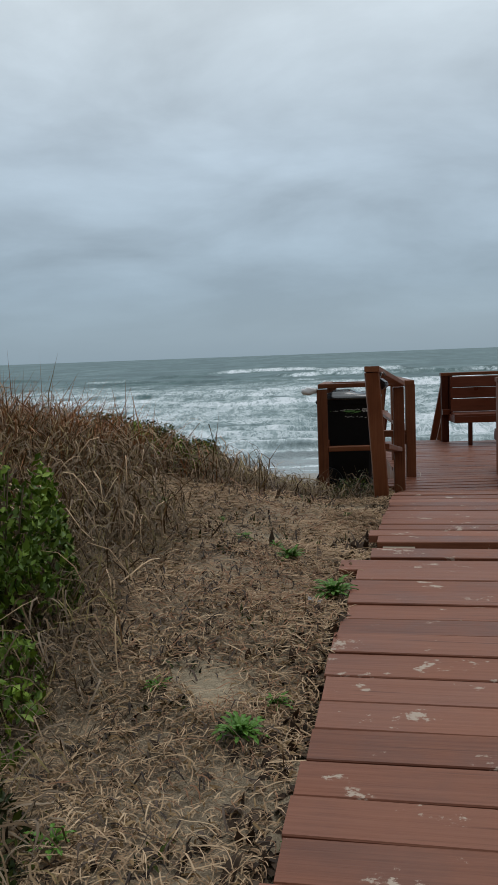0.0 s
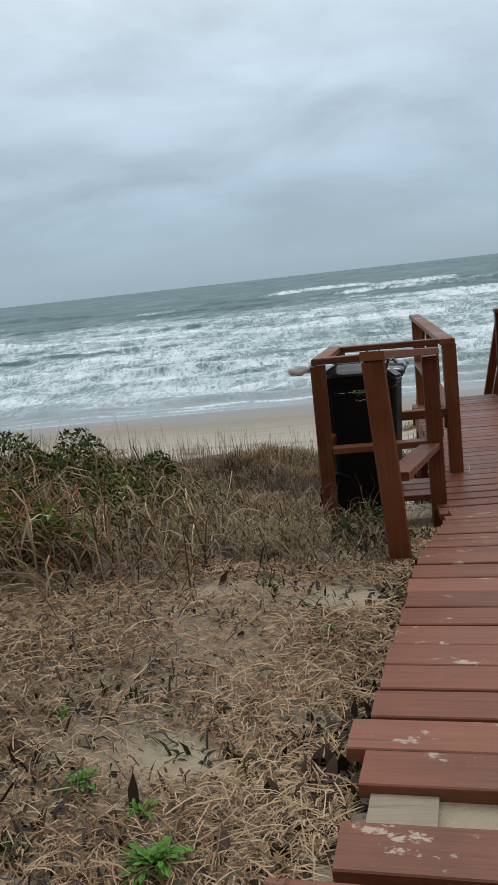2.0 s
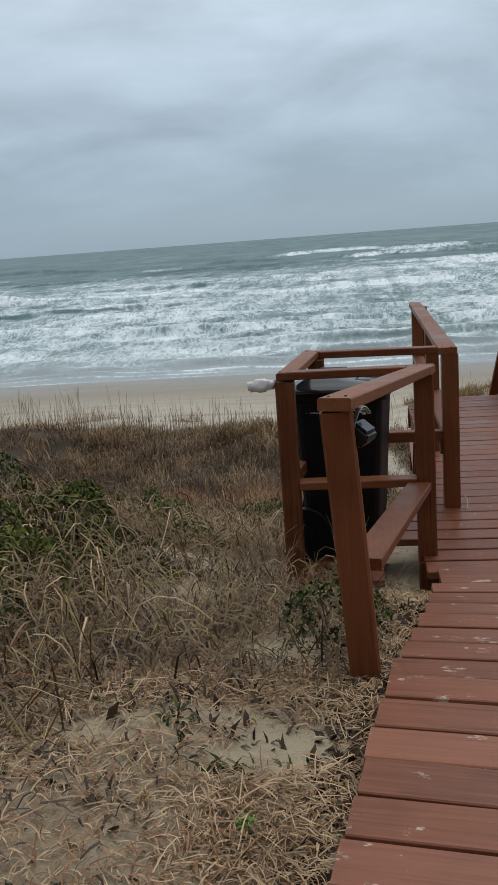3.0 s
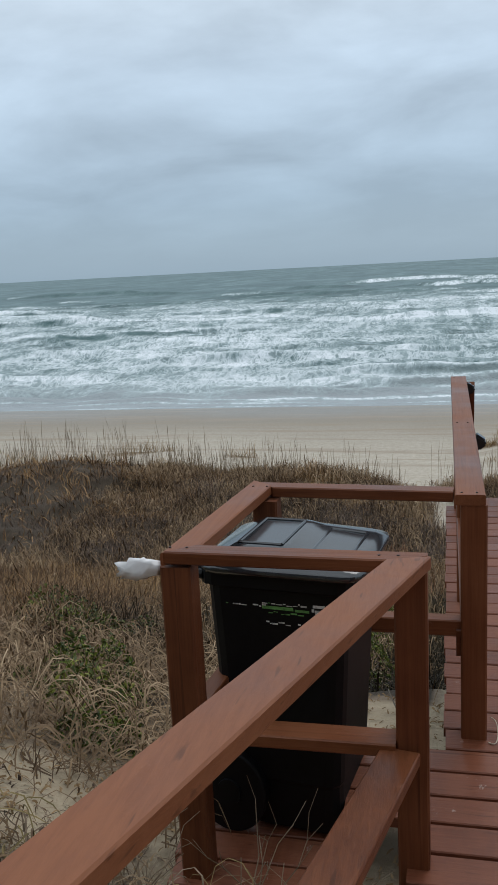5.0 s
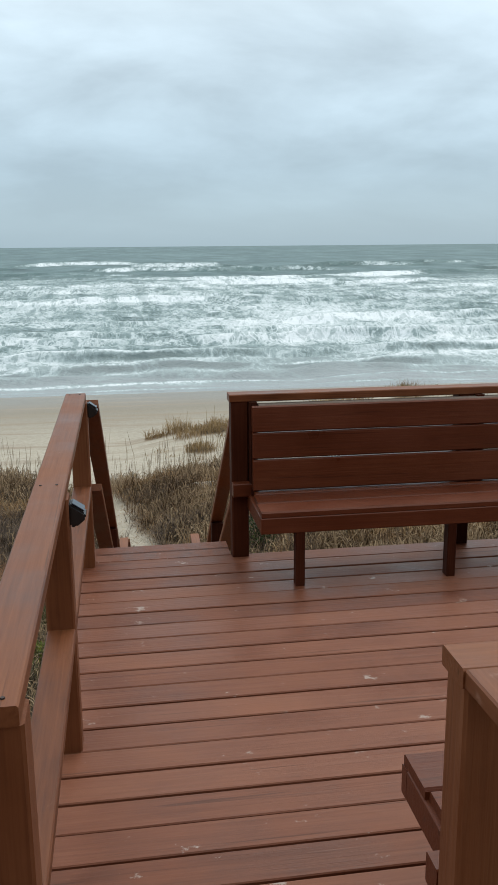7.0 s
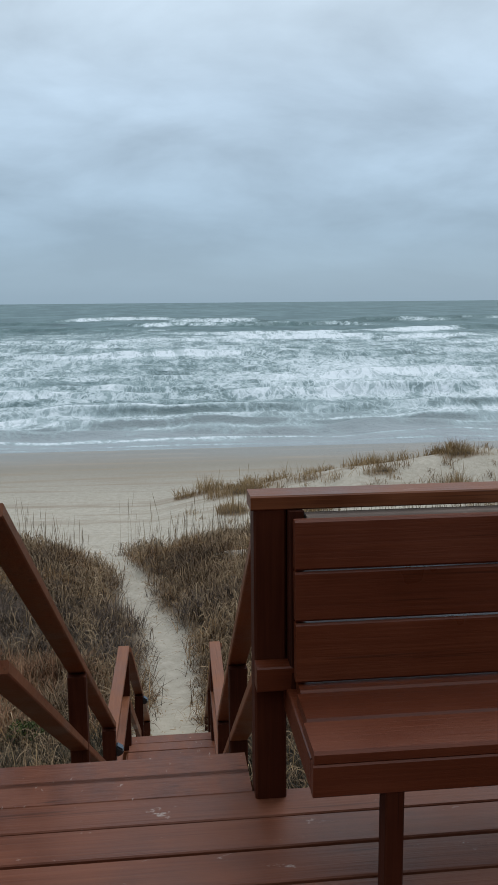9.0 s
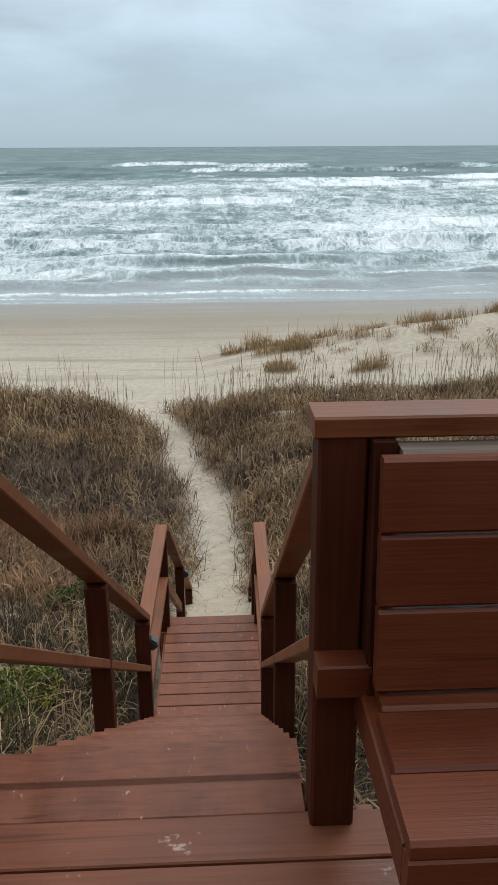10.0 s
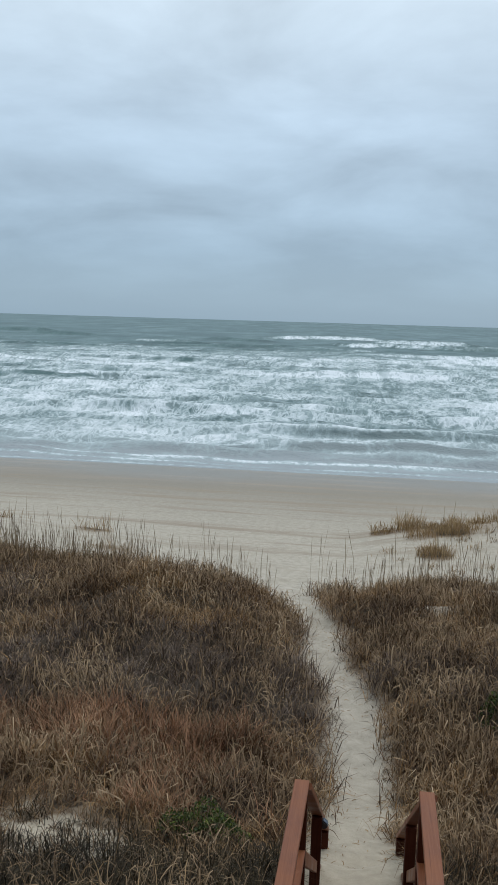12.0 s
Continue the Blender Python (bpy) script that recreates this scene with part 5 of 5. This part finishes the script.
blades("dune_grass", rng, mx, my, 0.42, 0.03, 0.8, dune_grass_mat, "brown dune grass spreading over the wider dunes", "grass")
# fore-dune tufts
x, y = scatter(rng, 1.0, 26, 26.5, 33.5, 330)
blades("beach_grass", rng, x, y, 0.5, 0.016, 0.4, oat_mat, "tawny beach grass on the sandy fore-dune", "grass")
x, y = scatter(rng, -24, -6, 25.5, 29.5, 90)
blades("beach_grass", rng, x, y, 0.5, 0.016, 0.4, oat_mat, "tawny beach grass on the sandy fore-dune", "grass")
tx, ty = rng.uniform(1.2, 24, 230), rng.uniform(26.3, 34.0, 230)
tx, ty = keep_by(rng, tx, ty, np.clip((tx - 0.6) / 3, 0, 1))
x, y = np.repeat(tx, 26), np.repeat(ty, 26)
x, y = x + rng.normal(0, 0.13, len(x)), y + rng.normal(0, 0.13, len(y))
blades("beach_grass", rng, x, y, 0.34, 0.016, 0.55, pale_mat, "small tufts of dry grass dotted over the fore-dune", "grass")
# sea oats along the seaward brow
x, y = join_xy(scatter(rng, -18, -0.5, 20.6, 24.2, 48), scatter(rng, -0.5, 14, 20.6, 24.0, 30))
blades("sea_oats", rng, x, y, 1.1, 0.008, 0.05, stalk_mat, "tall sea oats standing along the dune brow", "sea oats", head=True)
x, y = scatter(rng, 1.2, 4.5, 27.5, 31.5, 4)
blades("sea_oats", rng, x, y, 1.0, 0.01, 0.1, oat_mat, "tall sea oats on the fore-dune", "sea oats", head=True)


def leaf_cloud(name, seed, cx, cy, rx, ry, rz, count, size, mat, label, category="shrub"):
    """A low shrub: many small folded leaves over thin twigs, with an uneven top."""
    r = np.random.default_rng(seed)
    n = count
    a = r.uniform(0, 2 * np.pi, n)
    q = np.sqrt(r.uniform(0, 1, n))
    x, y = cx + rx * q * np.cos(a), cy + ry * q * np.sin(a)
    dome = np.sqrt(np.clip(1 - q ** 2, 0, 1)) * (0.75 + 0.4 * sines(x * 1.0, y, 5.0 / max(rx, 0.3), seed))
    z = ground_z(x, y) + rz * np.clip(dome, 0.08, 1.3) * r.uniform(0.45, 1.0, n) ** 0.5
    d = r.normal(size=(n, 3))
    d[:, 2] = np.abs(d[:, 2]) * 0.8 + 0.2
    d /= np.linalg.norm(d, axis=1)[:, None]
    s = np.cross(d, r.normal(size=(n, 3)))
    s /= np.linalg.norm(s, axis=1)[:, None]
    L = (size * r.uniform(0.6, 1.3, n))[:, None]
    c = np.stack([x, y, z], -1)
    co = np.stack([c - d * L * 0.5, c + s * L * 0.24 - np.cross(d, s) * L * 0.08, c + d * L * 0.55, c - s * L * 0.24 - np.cross(d, s) * L * 0.08], 1)
    i = np.arange(n) * 4
    loops = np.stack([i, i + 1, i + 2, i, i + 2, i + 3], -1).reshape(-1)
    root = thing(name, (cx, cy, float(ground_z(cx, cy))), label, category)
    o = origin_of(root)
    me = fast_mesh("leaves", (co - np.array(o)).reshape(-1, 3), loops, np.full(2 * n, 3))
    me.materials.append(mat)
    ob = new("leaves", me)
    ob.parent = root
    k = max(12, n // 40)
    bm = bmesh.new()
    for j in range(k):
        p = c[r.integers(0, n)]
        bx, by = cx + (p[0] - cx) * 0.5, cy + (p[1] - cy) * 0.5
        beam((bx, by, float(ground_z(bx, by)) - 0.03), p, 0.006, 0.006, up=(0.3, 1, 0.1), ch=0.001, bm=bm)
    tagged(part("branchwork", bm, twig_mat, root), kind="stuff")
    return root


leaf_cloud("shrub", 13, -1.15, 6.7, 0.5, 0.45, 0.52, 5500, 0.032, dark_shrub_mat, "low olive green shrub close beside the stairs")
leaf_cloud("shrub", 14, -2.0, -5.75, 0.2, 0.4, 0.3, 1500, 0.04, shrub_mat, "straggling green shrub in dark twigs beside the walkway")
leaf_cloud("shrub", 15, -1.9, -6.3, 0.25, 0.3, 0.16, 900, 0.035, dark_shrub_mat, "low straggling shrub in bare twigs")
leaf_cloud("shrub", 1, -2.2, -5.0, 0.34, 0.45, 0.52, 4200, 0.042, shrub_mat, "dense green shrub beside the walkway")
leaf_cloud("shrub", 2, -2.55, -1.5, 0.7, 0.6, 0.24, 4600, 0.03, lime_mat, "low green shrub on the mound flank")
leaf_cloud("shrub", 3, -1.3, 4.1, 0.8, 1.0, 0.4, 4200, 0.036, lime_mat, "low green shrub on the slope below the deck")
leaf_cloud("shrub", 4, -1.45, 7.35, 0.85, 0.55, 0.42, 5000, 0.04, lime_mat, "low green shrub on the slope beside the stairs")
leaf_cloud("shrub", 5, -1.75, 0.6, 0.25, 0.3, 0.2, 1100, 0.028, dark_shrub_mat, "low green shrub beside the bin enclosure")
leaf_cloud("shrub", 10, -2.0, 1.0, 0.4, 0.3, 0.26, 1900, 0.028, dark_shrub_mat, "low olive green shrub under tangled dead grass")
leaf_cloud("shrub", 11, -1.55, 0.2, 0.2, 0.2, 0.18, 900, 0.026, dark_shrub_mat, "small olive green shrub in pale sand")
leaf_cloud("shrub", 12, -1.95, -1.7, 0.45, 0.5, 0.3, 3600, 0.03, lime_mat, "olive green shrub in tangled grass on the mound flank")
leaf_cloud("shrub", 16, -1.0, 10.8, 0.55, 0.45, 0.34, 3000, 0.035, dark_shrub_mat, "dark olive weeds in the grass at the foot of the slope")
leaf_cloud("shrub", 6, 2.75, 14.8, 0.45, 0.4, 0.55, 1500, 0.05, dark_shrub_mat, "small dark green shrub among the dune grass")
leaf_cloud("shrub", 9, -2.7, 2.6, 0.6, 0.6, 0.3, 2600, 0.03, dark_shrub_mat, "low yellow-green shrub on the dune flank")
leaf_cloud("shrub", 17, -1.72, -1.15, 0.4, 0.32, 0.24, 2600, 0.03, lime_mat, "low lime green shrub on the back of the mound")
leaf_cloud("shrub", 19, -2.15, -0.8, 0.45, 0.4, 0.3, 3400, 0.03, lime_mat, "spreading lime green shrub behind the mound")
leaf_cloud("shrub", 20, -1.95, -2.7, 0.3, 0.3, 0.26, 1500, 0.034, shrub_mat, "green leafy growth among rusty grass")
leaf_cloud("shrub", 18, -1.95, -2.35, 0.4, 0.45, 0.24, 2200, 0.026, dark_shrub_mat, "olive and brown bush tangled in grass on the mound")
leaf_cloud("shrub", 7, -0.6, -1.6, 0.22, 0.5, 0.2, 1100, 0.026, dark_shrub_mat, "straggling green weeds under the ramp rail")
leaf_cloud("shrub", 8, -0.72, 2.7, 0.38, 0.45, 0.28, 2600, 0.028, lime_mat, "low olive green shrub beside the deck")


def rosette(cx, cy, size, leaves, seed, label):
    """A leafy weed: long pointed leaves spreading from the ground."""
    r = random.Random(seed)
    z0 = float(ground_z(cx, cy)) + 0.015
    root = thing("weed_plant", (cx, cy, z0), label, "plant", group="green weeds beside the walkway")
    for k in range(leaves):
        bm = bmesh.new()
        a = 6.283 * (k * 0.382 + r.uniform(-0.08, 0.08))
        tilt = 0.05 + 1.0 * (k / leaves) ** 0.7 + r.uniform(-0.1, 0.15)
        L = size * r.uniform(0.5, 0.95)
        d = Vector((math.cos(a), math.sin(a), 0))
        s = Vector((-math.sin(a), math.cos(a), 0))
        foot = Vector((cx, cy, z0)) + 0.22 * size * Vector((r.uniform(-1, 1), r.uniform(-1, 1), 0))
        prev = None
        # toothed edge: the blade widens and narrows on its way to the tip
        for t, w in ((0, 0.015), (0.3, 0.03), (0.42, 0.1), (0.52, 0.05), (0.66, 0.13), (0.76, 0.06), (0.88, 0.09), (1, 0.005)):
            ang = tilt + 0.5 * t * t
            p = foot + d * (L * t * math.sin(ang)) + Vector((0, 0, L * t * math.cos(ang) * 0.9))
            trip = [bm.verts.new(p + s * w * L), bm.verts.new(p - Vector((0, 0, 0.03 * L))), bm.verts.new(p - s * w * L)]
            if prev:
                bm.faces.new((prev[0], prev[1], trip[1], trip[0]))
                bm.faces.new((prev[1], prev[2], trip[2], trip[1]))
            prev = trip
        part("leaf", bm, plant_mat, root)
    return root


for k, (cx, cy, size, leaves) in enumerate(((-0.915, -4.73, 0.17, 34), (-1.08, -4.27, 0.13, 26), (-1.31, -4.05, 0.1, 16), (-1.15, -4.12, 0.08, 10), (-1.43, -3.79, 0.06, 8), (-1.73, -3.78, 0.11, 10), (-1.208, -5.78, 0.14, 26), (-1.11, -5.57, 0.09, 12), (-1.62, -6.2, 0.12, 10), (-0.765, -3.01, 0.075, 8), (-1.48, -5.56, 0.1, 9), (-1.05, -6.2, 0.08, 8))):
    rosette(cx, cy, 0.66 * size, leaves * 2, k, "fresh green leafy weed growing in dry straw")

# dead leaves
x, y = scatter(rng, -2.6, -0.3, -7.5, -0.6, 55)
y2 = -7.0 + 6.0 * rng.random(1500) ** 0.6
x2 = walk_left(y2) - 0.015 - np.abs(rng.normal(0, 0.07, 1500))
x, y = np.concatenate([x, x2]), np.concatenate([y, y2])
blades("dead_leaves", rng, x, y, 0.055, 0.03, 1.1, dead_leaf_mat, "curled brown dead leaves along the board edge", "leaf litter", droop=0.5, lift=0.012)

x, y = rng.uniform(-1.9, -0.1, 1900), rng.uniform(-1.0, 1.4, 1900)
tangle("leaf_litter", rng, x, y, 0.04, 0.006, 1.6, 0.25, pale_mat, "thin scatter of brown leaf litter on pale sand", "leaf litter", lift=0.01)

y = rng.uniform(10.4, 22.5, 1100)
x = path_x(y) + path_w(y) * np.clip(rng.choice((-0.75, 0.75), 1100) + rng.normal(0, 0.35, 1100), -1.3, 1.3)
tangle("path_litter", rng, x, y, 0.08, 0.008, 1.4, 0.2, pale_mat, "broken brown stems trodden into the sandy path", "leaf litter", lift=0.01)

# ---- deck boards ----
deck = thing("deck", (0, 0, 0), "red-brown stained board deck with pale scuffs", "deck", kind="structure")
PITCH = 0.1355
wob = random.Random(3)
for k in range(25):
    y = -0.185 + PITCH * k
    if y > 3.02:
        break
    x0 = (-0.1 if k > 0 else -0.42) + wob.uniform(-0.006, 0.006)
    lay_board(board_a if k % 3 else board_b, deck, x0, 3.3, y, wob.uniform(-0.0015, 0.0015), yaw=wob.uniform(-0.0015, 0.0015))
for k, y in enumerate((3.06, 3.145)):
    lay_board(board_b, deck, 0.0 + 0.01 * k, 0.765, y - 0.01 + 0.012 * k, 0.002, yaw=0.002)
for x in (-0.06, 0.4, 0.9, 1.6, 2.4, 3.2):
    part("joist", beam((x, -0.2, -0.13), (x, 3.05, -0.13), 0.04, 0.18), wood_y, deck)
part("fascia", beam((-0.1, 3.0, -0.13), (3.3, 3.0, -0.13), 0.04, 0.18), wood_x, deck)
# boards that run under the bin
for k in range(5):
    y = -0.32 - PITCH * k
    lay_board(board_a, deck, (-0.42 if k < 2 else -0.21) + wob.uniform(-0.01, 0.01), 1.0, y, -0.002 - 0.004 * k, yaw=wob.uniform(-0.003, 0.003))

walkway = thing("boardwalk", (0, -4, 0), "worn red-brown board walkway with uneven ends and a missing board", "boardwalk", kind="structure")
# rows of boards either side of the gap left by a missing one
rows = [-3.934 + 0.153 * k for k in range(20)] + [-4.214 - 0.148 * k for k in range(46)]
for k, y in enumerate(rows):
    slope = float((walk_z(y + 0.08) - walk_z(y - 0.08)) / 0.16)
    lead = float(walk_left(y)) + wob.uniform(-0.013, 0.013)
    if -3.85 < y < -3.7:
        lead -= 0.04
    if -4.45 < y < -4.3:
        lead -= 0.1
    long = 1.75 + wob.uniform(-0.03, 0.03)
    yaw = -0.132 * min(1, (-0.9 - y) / 1.6) + wob.uniform(-0.008, 0.008)
    y += wob.uniform(-0.003, 0.003)
    mid_x, mid_y = lead + long / 2 * math.cos(yaw), y + long / 2 * math.sin(yaw)
    lay_board(wide_board if k % 2 else split_board, walkway, mid_x - long / 2, mid_x + long / 2, mid_y, float(walk_z(y)) + wob.uniform(-0.003, 0.003), pitch=math.atan(slope), yaw=yaw, roll=wob.uniform(-0.004, 0.004))
# pale timber lying in the gap
part("sleeper", beam((-0.65, -4.07, 0.24), (-0.5, -4.09, 0.24), 0.12, 0.03), pale_wood, walkway, "weathered timber end lying in the gap")
for dx in (0.2, 0.9, 1.55):
    for ya, yb in ((-11, -8), (-8, -6.4), (-6.4, -5.2), (-5.2, -4.0), (-4.0, -2.4), (-2.4, -1.0)):
        part("bearer", beam((float(walk_left(ya)) + dx, ya, float(walk_z(ya)) - 0.1), (float(walk_left(yb)) + dx, yb, float(walk_z(yb)) - 0.1), 0.04, 0.1), bare_wood, walkway)

pad = thing("bin_pad", (-0.6, -0.35, -0.12), "low red-brown board pad under the bin", "platform", kind="structure")
for k in range(6):
    y = -0.71 + PITCH * k
    lay_board(board_b, pad, -0.93 + wob.uniform(-0.02, 0.02), -0.4, y, -0.12, yaw=wob.uniform(-0.004, 0.004))
